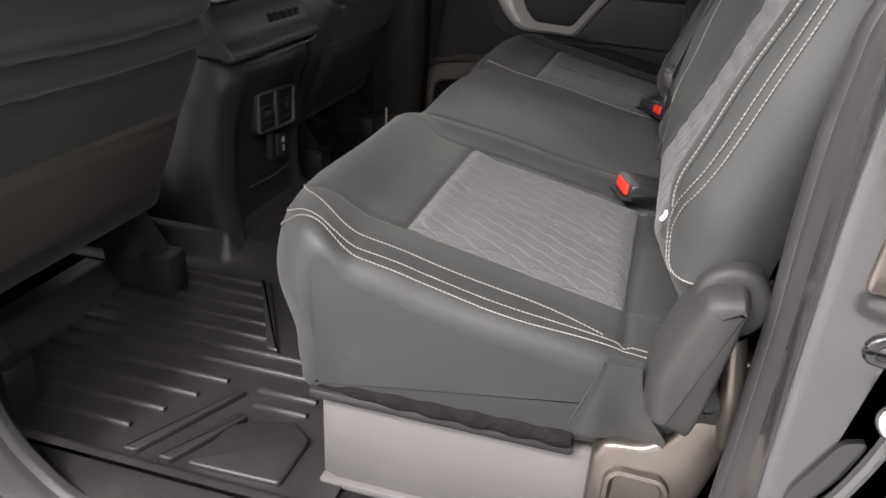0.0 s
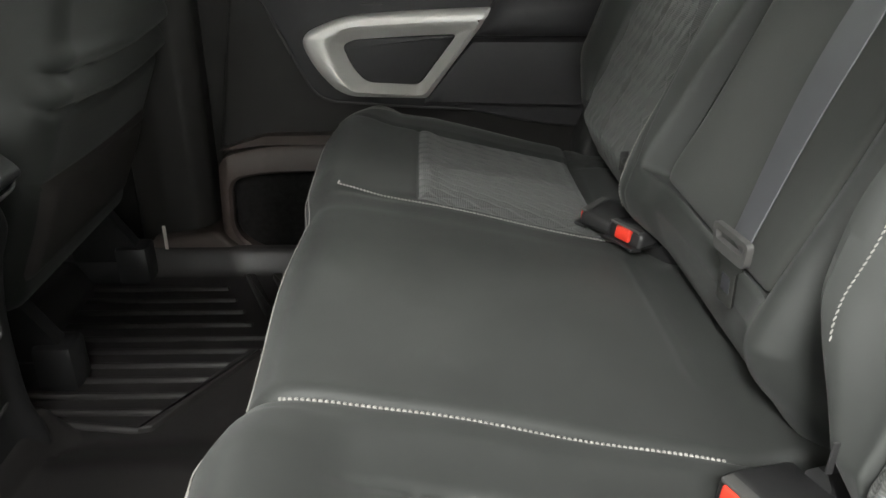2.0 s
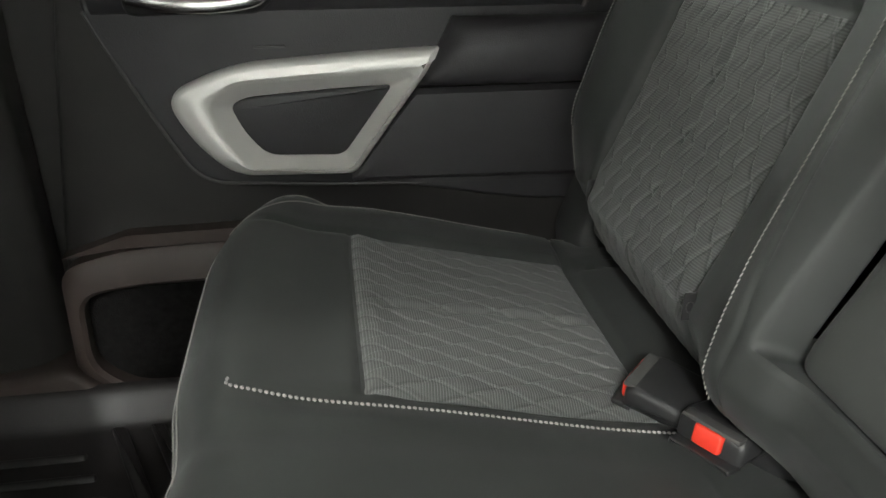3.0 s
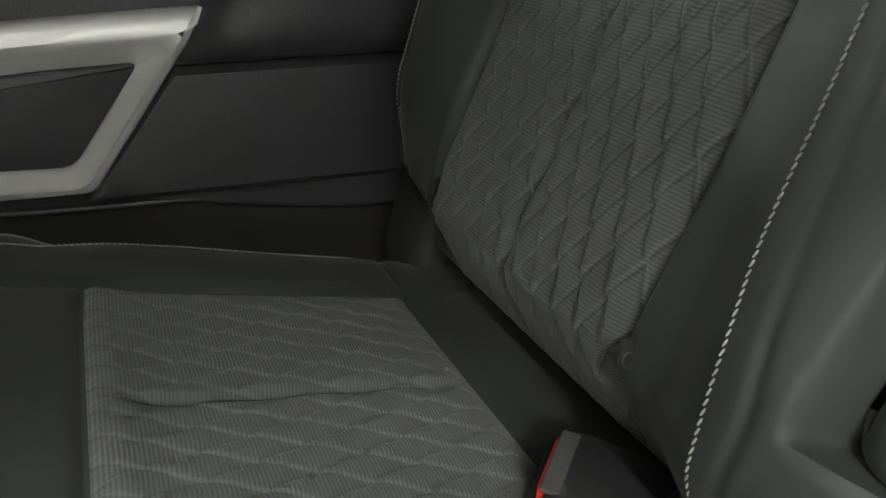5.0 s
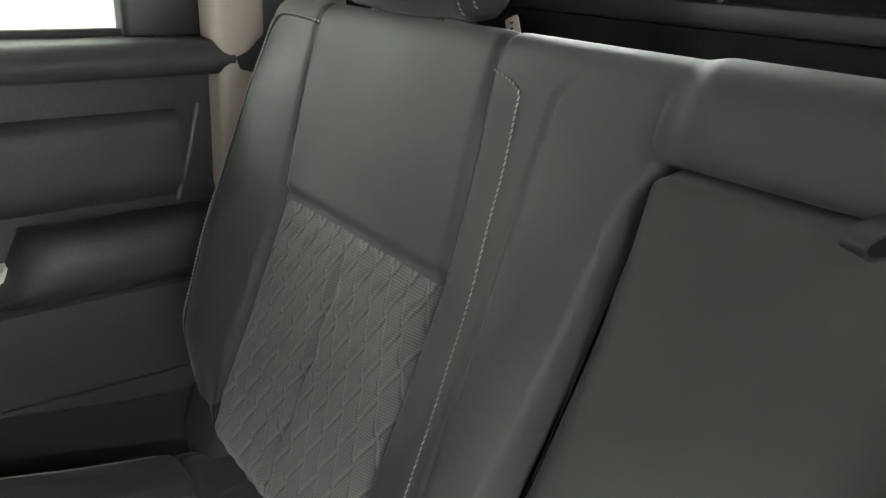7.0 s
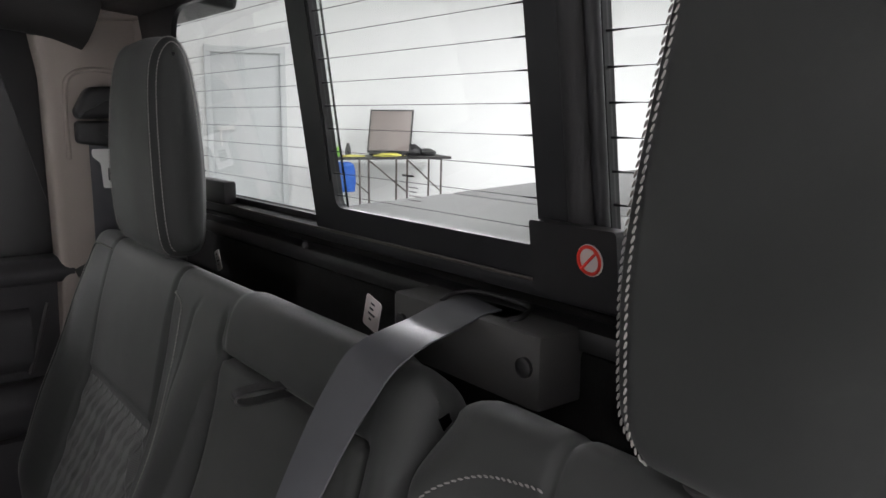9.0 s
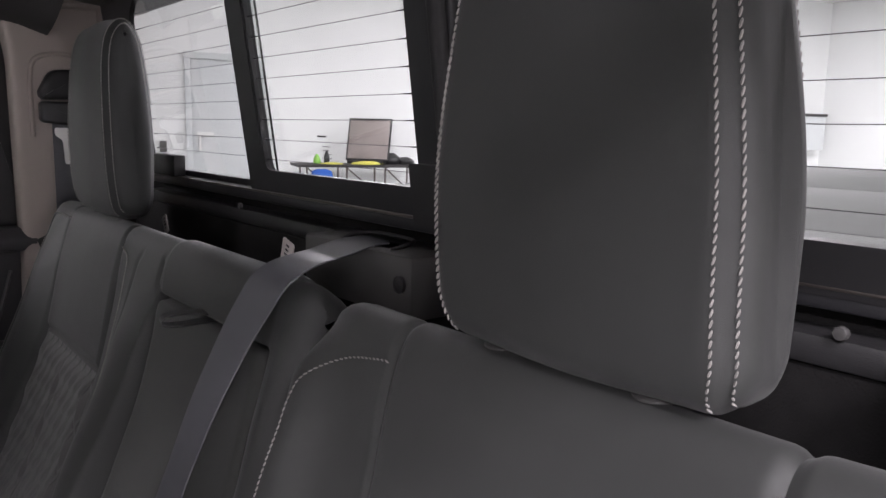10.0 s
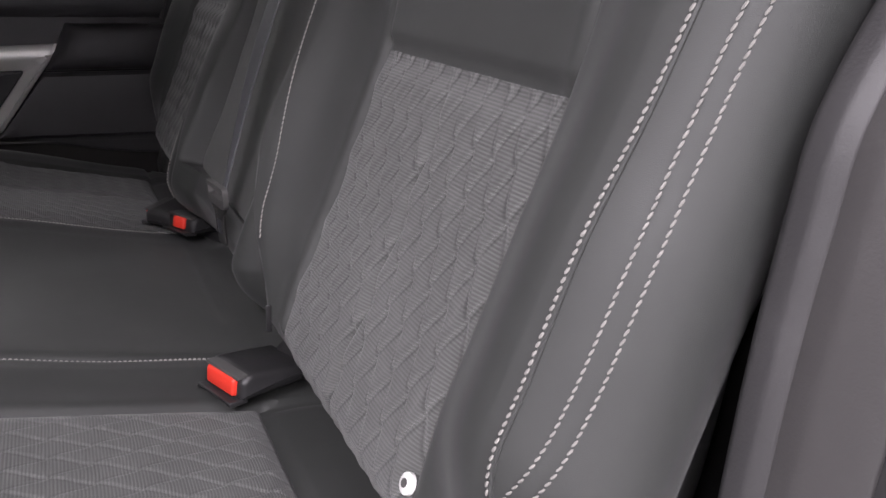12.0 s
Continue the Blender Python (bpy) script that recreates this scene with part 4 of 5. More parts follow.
ring = [(win_x(0.875 + 0.0095 * math.sin(a)) - 0.0278, -0.226 + 0.0095 * math.cos(a), 0.875 + 0.0095 * math.sin(a)) for a in np.linspace(0, 2 * math.pi, 28)]
part("sticker_ring", Geo().tube(ring, 0.0013, 6, up=(1, 0, 0)), RED, rear)
part("sticker_bar", Geo().tube([(win_x(0.875) - 0.0278, -0.2325, 0.8815), (win_x(0.875) - 0.0278, -0.2195, 0.8685)], 0.0011, 6, up=(1, 0, 0)), RED, rear)
for y0, y1, ztop in ((0.192, 0.575, 1.12), (-0.164, 0.141, 1.12), (-0.57, -0.221, 1.12)):
    g = Geo()
    z = 0.8875
    off = -0.0076 if y0 == -0.164 else 0.0074
    while z < ztop:
        g.tube([(win_x(z) + off, y, z) for y in (y0, y0 + 0.006, y0 + 0.022, y1 - 0.022, y1 - 0.006, y1)], [0.0011, 0.0009, 0.0003, 0.0003, 0.0009, 0.0011], 5)
        z += 0.0233
    part("heater_wires", g, INK, rear, "thin dark heater wires")
# maker's marks on the slider glass as plain bars
g = Geo()
for zz, yy, w in ((0.9160, 0.006, 0.018), (0.9060, 0.0, 0.016), (0.9020, 0.001, 0.012), (0.8980, -0.002, 0.018), (0.8940, 0.0, 0.020)):
    g.box((win_x(zz) - 0.0085, yy - w / 2, zz), (win_x(zz) - 0.0078, yy + w / 2, zz + (0.0018 if zz > 0.91 else 0.0007)), 0.0002)
part("glass_mark", g, GREY_PLASTIC, rear)
part("stop_block", Geo().box((0.283, 0.441, 0.848), (0.302, 0.547, 0.880), 0.003), PLASTIC, rear)
part("stop_block", window_slab(quad(-0.62, -0.500, 0.842, 0.872, 0.006), -0.014, 0.014), PLASTIC, rear)
for yy in (0.199, -0.536):
    part("clip", Geo().disc((0.281, yy, 0.826), (-1, 0, 0), 0.004, 0.004), GREY_PLASTIC, rear)

# belt outlet box behind the middle seat
box = thing("belt_outlet", (0.27, -0.115, 0.76), "dark grey plastic belt outlet box on the back panel", "belt outlet")
part("body", Geo().box((0.243, -0.210, 0.766), (0.292, -0.030, 0.8215), 0.004), GREY_PLASTIC, box)
part("slot", Geo().box((0.256, -0.158, 0.8185), (0.284, -0.088, 0.8215), 0.001), INK, box, "dark belt slot")
part("slot_rim", Geo().tube(cat([(0.2545, -0.165, 0.821), (0.270, -0.168, 0.825), (0.288, -0.150, 0.826), (0.288, -0.095, 0.826), (0.270, -0.082, 0.825), (0.2545, -0.085, 0.821)], 40), 0.0022, 8), PLASTIC, box)
for yy in (-0.045, -0.196):
    part("bolt", Geo().disc((0.243, yy, 0.797), (-1, 0, 0), 0.0075, 0.004), PLASTIC, box)


def care_label(y, z, w, h, x, lean):
    o = thing("hang_tag", (x, y, z - h / 2), "small pale printed tag on the back panel", "label", "hang tags")
    m = pose(x, y, z, 0, 0, 0) @ Matrix.Rotation(radians(lean), 4, "X")
    poly = fillet([(-w / 2, -h / 2), (w / 2, -h / 2), (w / 2, h / 2), (-w / 2, h / 2)], 0.003, 3)
    part("card", placed(Geo().prism(poly, "x", 0.0006, -0.0006, 0.0002), m), LABEL, o)
    for k in range(4):
        ww = w * (0.25 + 0.1 * ((k * 7) % 3))
        g = Geo().box((-0.0010, -ww / 2 + 0.002 * (k % 2), h * (0.28 - 0.17 * k)), (-0.0006, ww / 2, h * (0.28 - 0.17 * k) + h * 0.07), 0.0001)
        part("print_bar", placed(g, m), INK, o)


care_label(-0.008, 0.797, 0.024, 0.030, 0.236, 16)
care_label(0.366, 0.787, 0.016, 0.026, 0.242, -22)

# tan rear corner trims
g = Geo().prism(fillet([(0.126, 0.55), (0.304, 0.55), (0.304, 1.16), (0.11, 1.16), (0.118, 1.09), (0.128, 1.03), (0.131, 0.75)], 0.02, 4), "y", 0.80, 0.742, 0.012)
solid("pillar_trim", g, TAN, "tan plastic rear pillar trim with rounded front edge", "trim", kind="structure")
g = Geo().prism(fillet([(0.10, 1.108), (0.36, 1.125), (0.36, 1.20), (0.10, 1.20)], 0.01, 3), "y", 0.80, 0.730, 0.010)
solid("trim", g, TAN, "tan upper trim above the rear pillar", "trim", kind="structure")
g = Geo().prism(fillet([(0.205, 1.132), (0.34, 1.118), (0.35, 1.17), (0.20, 1.18)], 0.008, 3), "y", 0.729, 0.50, 0.010)
solid("trim", g, PLASTIC, "black grab trim at the roof corner", "trim", kind="structure")
g = Geo().prism(fillet([(0.262, 0.742), (0.306, 0.700), (0.306, 0.80), (0.262, 0.80)], 0.006, 3), "z", 0.50, 1.17, 0.006)
solid("pillar_trim", g, TAN, "tan plastic trim beside the rear window", "trim", kind="structure")
g = Geo().prism(fillet([(-0.80, 0.70), (-0.597, 0.70), (-0.596, 0.841), (-0.64, 0.847), (-0.80, 0.855)], 0.006, 3), "x", 0.36, 0.210, 0.008)
solid("pillar_trim", g, TAN, "tan plastic lower rear corner trim", "trim", kind="structure")
g = Geo().prism(fillet([(0.20, 0.84), (0.36, 0.84), (0.36, 1.18), (0.20, 1.18)], 0.02, 3), "y", -0.80, -0.742, 0.012)
solid("pillar_trim", g, TAN, "tan plastic rear pillar trim beside the open doorway", "trim", kind="structure")

# far seat belt with its guide
fb = thing("side_belt", (0.22, 0.735, 0.6), "black side seat belt hanging from a guide on the tan pillar", "seat belt")
part("recess_rim", Geo().tube(cat([(0.172, 0.7415, 0.90), (0.172, 0.7415, 1.00), (0.182, 0.7415, 1.03), (0.215, 0.7415, 1.04), (0.262, 0.7415, 1.035)], 40), 0.004, 8, up=(0, 1, 0)), TAN, fb)
part("guide", Geo().prism(fillet([(0.180, 0.975), (0.200, 1.012), (0.258, 1.016), (0.262, 0.965), (0.185, 0.962)], 0.012, 4), "y", 0.742, 0.715, 0.010), PLASTIC, fb, "black moulded belt guide")
part("guide_slot", Geo().prism(fillet([(0.182, 0.925), (0.262, 0.915), (0.262, 0.960), (0.182, 0.960)], 0.008, 4), "y", 0.742, 0.722, 0.006), PLASTIC, fb)
part("webbing", Geo().ribbon(cat([(0.226, 0.734, 0.94), (0.226, 0.733, 0.80), (0.224, 0.734, 0.66), (0.222, 0.735, 0.50)], 30), (1, 0, 0), 0.052), WEB, fb)
tm = Matrix.LocRotScale((0.232, 0.724, 0.916), Euler((radians(90), radians(180), radians(-14))), None)
part("tongue", placed(Geo().loft([put_axis(fillet([(-0.030, 0.0), (0.030, 0.0), (0.030, 0.012), (0.018, 0.022), (0.016, 0.062), (-0.016, 0.062), (-0.018, 0.022), (-0.030, 0.012)], 0.004, 3), "z", d) for d in (-0.001, 0.001)]), tm), WHITE_PLASTIC, fb, "pale steel tongue plate")
part("tongue_slot", placed(Geo().box((-0.008, 0.030, -0.0016), (0.008, 0.050, 0.0016), 0.0004), tm), INK, fb)
for q in fb.children:
    q.location.x -= 0.018

# ---- far door ----
Y = 0.80
door = thing("door_1", (-0.25, 0.80, 0.0), "closed black truck rear door with silver trim and pocket", "door", kind="structure")
lower = fillet([(-0.662, -0.02), (-0.60, -0.03), (0.16, -0.03), (0.158, 0.735), (-0.56, 0.735), (-0.598, 0.521), (-0.642, 0.246), (-0.657, 0.085)], 0.015, 4)
part("lower_panel", Geo().prism(lower, "y", 0.86, Y, 0.010), PILLAR_PLASTIC, door)
upper_edge = [(-0.556, 0.735), (-0.551, 0.561), (-0.513, 0.477), (-0.470, 0.390), (-0.447, 0.352), (-0.420, 0.335), (-0.38, 0.330), (-0.2, 0.3195), (0.152, 0.3115), (0.154, 0.735)]
body = np.array(cat(upper_edge, 90))
g = Geo()
part("upper_panel", g.prism(body, "y", Y + 0.01, Y - 0.020, 0.007, 4), SOFT_PLASTIC, door, "black leather-grained door panel")
line = cat([(x, Y - 0.0175, z + 0.0005) for x, z in upper_edge[1:-1]], 120)
part("edge_strip", Geo().tube(line, 0.0026, 8, up=(0, 1, 0)), GREY_PLASTIC, door, "thin satin edge strip")
# belly and sill of the window
sill = [(0.735, Y - 0.020), (0.700, Y - 0.050), (0.725, Y - 0.062), (0.742, Y - 0.045), (0.744, Y + 0.04), (0.735, Y + 0.04)]
g = Geo().loft([np.array([(x, y, z) for z, y in fillet(sill, 0.012, 4)]) for x in np.linspace(-0.56, 0.15, 12)])
part("window_sill", g, SOFT_PLASTIC, door)
g = Geo().loft([np.array([(x, y, z) for z, y in fillet([(0.552, Y - 0.018), (0.575, Y - 0.034), (0.650, Y - 0.036), (0.668, Y - 0.018)], 0.012, 4)]) for x in np.linspace(-0.54, 0.085, 10)])
part("upper_pad", g, SOFT_PLASTIC, door)
part("groove_strip", Geo().tube([(0.112, Y - 0.026, 0.668), (0.095, Y - 0.030, 0.61), (0.078, Y - 0.028, 0.555)], 0.0035, 8, up=(0, 1, 0)), GREY_PLASTIC, door)
# armrest
arm = [(Y - 0.018, 0.457), (Y - 0.055, 0.462), (Y - 0.072, 0.480), (Y - 0.076, 0.515), (Y - 0.066, 0.540), (Y - 0.045, 0.548), (Y - 0.018, 0.546)]
rings = []
for x, k in ((-0.142, 0.35), (-0.136, 0.65), (-0.120, 0.9), (-0.09, 1.0), (0.0, 1.0), (0.08, 0.97), (0.12, 0.8), (0.145, 0.3)):
    rings.append(np.array([(x + 0.5 * (z - 0.457) * float(1 - step(np.array(x), -0.10, 0.0)), Y - 0.018 - (Y - 0.018 - y) * k, z) for y, z in fillet(arm, 0.010, 4)]))
part("armrest", Geo().loft(rings), SOFT_PLASTIC, door, "padded black door armrest")
rings = []
for x in np.linspace(-0.236, 0.150, 44):
    lo, hi = 0.330 - 0.008 * (x + 0.236) / 0.386, min(0.455, 0.3405 + (x + 0.236) * 1.29)
    b = min(0.007, (hi - lo) * 0.4)
    rings.append(np.array([(x, Y - 0.015, lo), (x, Y - 0.036 + b, lo), (x, Y - 0.0365, lo + b), (x, Y - 0.038, (lo + hi) / 2), (x, Y - 0.0365, hi - b), (x, Y - 0.036 + b, hi), (x, Y - 0.015, hi)]))
g = Geo().loft(rings)
part("lower_pad", g, SOFT_PLASTIC, door)
# silver trim
OUT = [(-0.108, 0.509), (-0.235, 0.504), (-0.385, 0.494), (-0.470, 0.458), (-0.440, 0.396), (-0.392, 0.347), (-0.232, 0.3425)]
INN = [(-0.152, 0.472), (-0.26, 0.469), (-0.378, 0.462), (-0.408, 0.444), (-0.394, 0.404), (-0.364, 0.363), (-0.243, 0.355)]
PAD = [(-0.176, 0.460), (-0.26, 0.457), (-0.368, 0.450), (-0.390, 0.440), (-0.374, 0.402), (-0.348, 0.371), (-0.246, 0.366)]
rad_o = [0.005, 0.05, 0.06, 0.034, 0.05, 0.034, 0.010]
rad_i = [0.010, 0.03, 0.02, 0.012, 0.03, 0.016, 0.014]


def ring_at(poly, rad, y, grow=0.0):
    return put_axis(inset(fillet(poly, rad, 6), grow), "y", y)


mix = (np.array(OUT) * 0.42 + np.array(INN) * 0.58).tolist()
rings = [ring_at(OUT, rad_o, Y - 0.018), ring_at(OUT, rad_o, Y - 0.034), ring_at(OUT, rad_o, Y - 0.0385, 0.004), ring_at(OUT, rad_o, Y - 0.040, 0.010),
         ring_at(mix, rad_i, Y - 0.043), ring_at(INN, rad_i, Y - 0.041, -0.010), ring_at(INN, rad_i, Y - 0.038, -0.006), ring_at(INN, rad_i, Y - 0.030, 0.0), ring_at(PAD, rad_i, Y - 0.020)]
part("trim_frame", Geo().loft(rings, (False, False)), SILVER, door, "satin silver trim frame")
part("inner_pad", Geo().prism(fillet(PAD, rad_i, 6), "y", Y - 0.014, Y - 0.026, 0.004), SOFT_PLASTIC, door)
part("inlay", Geo().box((-0.352, Y - 0.0270, 0.5125), (-0.312, Y - 0.023, 0.5155), 0.001), GREY_PLASTIC, door)
# chrome inside handle in its bowl
bowl = fillet([(-0.50, 0.556), (-0.34, 0.556), (-0.318, 0.575), (-0.318, 0.62), (-0.50, 0.62)], 0.016, 4)
part("handle_bowl", Geo().prism(bowl, "y", Y - 0.010, Y - 0.040, 0.008), PLASTIC, door)
handle = part("handle", Geo().tube(cat([(-0.49, Y - 0.048, 0.580), (-0.44, Y - 0.054, 0.572), (-0.385, Y - 0.054, 0.571), (-0.345, Y - 0.050, 0.576), (-0.330, Y - 0.040, 0.585)], 30), 0.011, 12, 0.7, up=(0, 1, 0)), CHROME, door, "chrome inside door handle")
# pocket with its dark mesh
pk_out = [(-0.645, 0.222), (-0.556, 0.246), (-0.30, 0.252), (-0.30, -0.02), (-0.60, -0.015), (-0.652, 0.04)]
pk_in = [(-0.622, 0.180), (-0.55, 0.192), (-0.33, 0.196), (-0.33, 0.015), (-0.575, 0.02), (-0.627, 0.065)]
r = [0.03, 0.05, 0.02, 0.02, 0.04, 0.05]
part("pocket_frame", Geo().loft([ring_at(pk_out, r, Y + 0.002), ring_at(pk_out, r, Y - 0.030), ring_at(pk_out, r, Y - 0.038, 0.010), ring_at(pk_in, r, Y - 0.040, -0.006), ring_at(pk_in, r, Y - 0.034), ring_at(pk_in, r, Y - 0.004)], (False, False)), BROWN_PLASTIC, door, "brownish plastic door pocket frame")
part("pocket_back", Geo().prism(fillet(pk_in, r, 6), "y", Y - 0.002, Y - 0.012, 0.002), CARPET, door, "dark pocket lining")
g = Geo()
part("pocket_shelf", Geo().loft([put_axis(fillet([(-0.642, 0.236), (-0.55, 0.266), (-0.40, 0.268), (-0.30, 0.262), (-0.30, 0.250), (-0.556, 0.247)], 0.004, 3), "y", yy) for yy in (Y - 0.0, Y - 0.026)]), BROWN_PLASTIC, door)
# window and its frame
pane("pane", Geo().box((-0.60, 0.832, 0.742), (0.055, 0.836, 1.12), 0.001, "y"), SIDE_GLASS, door)
part("window_frame", Geo().prism(fillet([(0.045, 0.738), (0.158, 0.738), (0.150, 1.03), (0.120, 1.14), (0.045, 1.14)], 0.01, 3), "y", 0.85, 0.805, 0.008), PLASTIC, door, "black window frame")
part("window_seal", Geo().box((-0.60, 0.818, 0.740), (0.05, 0.829, 0.752), 0.003), SEAL, door)
part("window_seal", Geo().tube([(0.152, 0.800, z) for z in np.linspace(0.70, 1.05, 8)], 0.008, 10, up=(1, 0, 0)), SEAL, door)

# far B-pillar, front far door and the sills
g = Geo().prism(fillet([(-0.83, 0.86), (-0.83, 0.80), (-0.76, 0.775), (-0.70, 0.775), (-0.668, 0.80), (-0.668, 0.86)], 0.012, 4), "z", -0.02, 1.16, 0.004)
# added plate that blocks the bright slit between pillar and door
solid("wall_far_gap", Geo().box((-0.90, 0.862, -0.05), (-0.50, 0.89, 1.18), 0.004), PILLAR_PLASTIC, "dark plate added behind the far door gap", "wall", kind="structure")
solid("pillar_1", g, PILLAR_PLASTIC, "dark plastic middle pillar trim", "pillar", kind="structure")
g = Geo().prism(fillet([(-0.845, -0.01), (-0.62, -0.01), (-0.60, 0.02), (-0.66, 0.075), (-0.79, 0.055)], 0.01, 3), "y", 0.86, 0.745, 0.012)
solid("trim", g, BROWN_PLASTIC, "worn brownish pillar foot trim", "trim", kind="structure")
solid("wall_far_front", Geo().box((-1.62, 0.82, -0.05), (-0.835, 0.86, 0.74), 0.01), PILLAR_PLASTIC, "plain dark front door panel", "wall", kind="structure")
for sg in (1,):
    solid("sill", Geo().box((-1.6, 0.79, -0.05), (0.3, 0.87, 0.0), 0.01), PILLAR_PLASTIC, "dark far door sill", "trim", kind="structure")
o = thing("hang_tag", (-0.76, 0.742, 0.03), "narrow white tag hanging by the pillar foot", "label", "hang tags")
part("card", Geo().box((-0.764, 0.738, 0.040), (-0.757, 0.7395, 0.092), 0.0006), LABEL, o)

# ---- near door opening ----
g = Geo().prism(fillet([(-1.6, -0.16), (0.20, -0.16), (0.20, -0.035), (-1.6, -0.035)], 0.02, 3), "y", -0.74, -0.90, 0.02)
solid("sill", g, DARK_PAINT, "dark painted door sill", "trim", kind="structure")
g = Geo().prism(fillet([(-1.3, -0.035), (0.16, -0.035), (0.16, 0.006), (-1.3, 0.006)], 0.006, 3), "y", -0.73, -0.80, 0.012)
solid("trim", g, RUBBER, "scuffed dark door sill cover", "trim", kind="structure")
strip = cat([(0.27, -0.70, 0.80), (0.185, -0.70, 0.70), (0.143, -0.70, 0.63), (0.134, -0.70, 0.58), (0.129, -0.70, 0.52), (0.127, -0.70, 0.44), (0.127, -0.70, 0.36), (0.122, -0.70, 0.22), (0.112, -0.71, 0.10), (0.08, -0.74, 0.02), (0.0, -0.77, 0.002), (-0.3, -0.79, 0.0), (-0.52, -0.79, 0.0), (-0.63, -0.78, 0.03), (-0.69, -0.78, 0.14), (-0.70, -0.78, 0.4), (-0.68, -0.78, 0.8)], 200)
seal = thing("door_seal", (0.13, -0.80, 0.0), "thick grey rubber door seal round the doorway", "door seal", kind="structure")
way = np.gradient(strip, axis=0)
way[:, 1] = 0
way /= np.linalg.norm(way, axis=1)[:, None]
outward = np.stack([-way[:, 2], way[:, 1] * 0, way[:, 0]], 1)
outward *= 1 if outward[60, 0] > 0 else -1


def seal_strip(section):
    """A closed section of (outward, towards the doorway) carried round the opening."""
    return Geo().loft([np.array([p + o * a + np.array((0, -b, 0)) for a, b in section]) for p, o in zip(strip, outward)])


part("bulb", seal_strip(fillet([(0.0, 0.0), (0.003, -0.004), (0.010, 0.0), (0.010, 0.016), (0.006, 0.018), (0.001, 0.010)], 0.002, 3)), SEAL, seal, "dark rubber bulb")
part("band", seal_strip(fillet([(0.006, 0.015), (0.010, 0.008), (0.018, 0.026), (0.021, 0.054), (0.016, 0.056), (0.012, 0.044), (0.007, 0.028)], 0.003, 3)), SEAL_BAND, seal, "dark grey rubber band")
part("lip", seal_strip(fillet([(0.0175, 0.050), (0.0225, 0.050), (0.023, 0.060), (0.018, 0.061)], 0.0015, 2)), SEAL, seal)
jam = fillet([(0.165, -0.04), (0.165, 0.12), (0.170, 0.224), (0.186, 0.284), (0.209, 0.357), (0.212, 0.46), (0.235, 0.56), (0.33, 0.72), (0.36, 0.80), (0.255, 0.80), (0.180, 0.70), (0.148, 0.63), (0.139, 0.57), (0.135, 0.49), (0.133, 0.38), (0.131, 0.21), (0.128, -0.04)], 0.012, 3)
jamb = thing("door_jamb", (0.17, -0.82, -0.04), "satin grey painted door jamb with latch striker", "door jamb", kind="structure")
part("panel", Geo().prism(jam, "y", -0.775, -0.818, 0.012, 4), BODY_PAINT, jamb)
part("flange", Geo().tube(cat([(0.225, -0.826, 0.55), (0.213, -0.828, 0.44), (0.208, -0.828, 0.36), (0.186, -0.828, 0.287), (0.155, -0.826, 0.226), (0.143, -0.824, 0.12)], 50), 0.006, 8, up=(0, 1, 0)), BODY_PAINT, jamb)
part("rib", Geo().loft([np.array([(x, -0.818 - d, z) for x, z in fillet([(0.150, 0.235), (0.185, 0.30), (0.196, 0.335), (0.178, 0.33), (0.152, 0.275)], 0.008, 3)]) for d in (0.0, 0.006)]), DARK_PAINT, jamb)
part("striker_plate", Geo().prism(fillet([(0.160, 0.453), (0.205, 0.453), (0.205, 0.508), (0.165, 0.508)], 0.008, 4), "y", -0.817, -0.8235, 0.003), STEEL, jamb)
part("bolt", Geo().disc((0.178, -0.823, 0.467), (0, -1, 0), 0.0075, 0.005), CHROME, jamb, "bright bolt head")
part("bolt", Geo().disc((0.187, -0.823, 0.492), (0, -1, 0), 0.010, 0.007), STEEL, jamb)
part("striker", Geo().tube(cat([(0.222, -0.83, 0.436), (0.190, -0.850, 0.440), (0.168, -0.855, 0.436), (0.166, -0.855, 0.424), (0.188, -0.850, 0.420), (0.222, -0.83, 0.418)], 50), 0.005, 10, up=(0, 0, 1)), DARK_PAINT, jamb, "dark steel latch striker loop")
part("check_hook", Geo().tube(cat([(0.23, -0.83, 0.375), (0.205, -0.84, 0.382), (0.192, -0.842, 0.372), (0.20, -0.842, 0.358), (0.23, -0.83, 0.352)], 30), 0.006, 10, up=(0, 1, 0)), CHROME, jamb)
g = Geo().prism(fillet([(0.15, -0.16), (0.9, -0.16), (0.9, 0.80), (0.38, 0.80), (0.25, 0.56), (0.222, 0.46), (0.219, 0.357), (0.197, 0.284), (0.165, 0.224), (0.15, 0.1)], 0.01, 3), "y", -0.775, -0.802, 0.008)
solid("cab_corner", g, DARK_PAINT, "black painted outer corner of the cab", "car body", kind="structure")
# added filler, black so that the gap behind the seal stays dark
solid("trim", Geo().box((0.160, -0.740, -0.02), (0.345, -0.724, 0.76), 0.006), CARPET, "black filler panel added in the shaded gap behind the door seal", "trim", kind="structure")
# near pillars close the cab beside the camera
g = Geo().prism(fillet([(-0.80, -0.86), (-0.80, -0.77), (-0.72, -0.76), (-0.695, -0.79), (-0.70, -0.86)], 0.012, 3), "z", -0.03, 1.16, 0.004)
solid("pillar_2", g, PILLAR_PLASTIC, "dark plastic middle pillar beside the open doorway", "pillar", kind="structure")
g = Geo().prism(fillet([(0.28, 0.80), (0.40, 0.80), (0.40, 1.18), (0.25, 1.18), (0.24, 1.10)], 0.02, 3), "y", -0.775, -0.83, 0.01)
solid("pillar_3", g, BODY_PAINT, "painted rear cab pillar", "pillar", kind="structure")
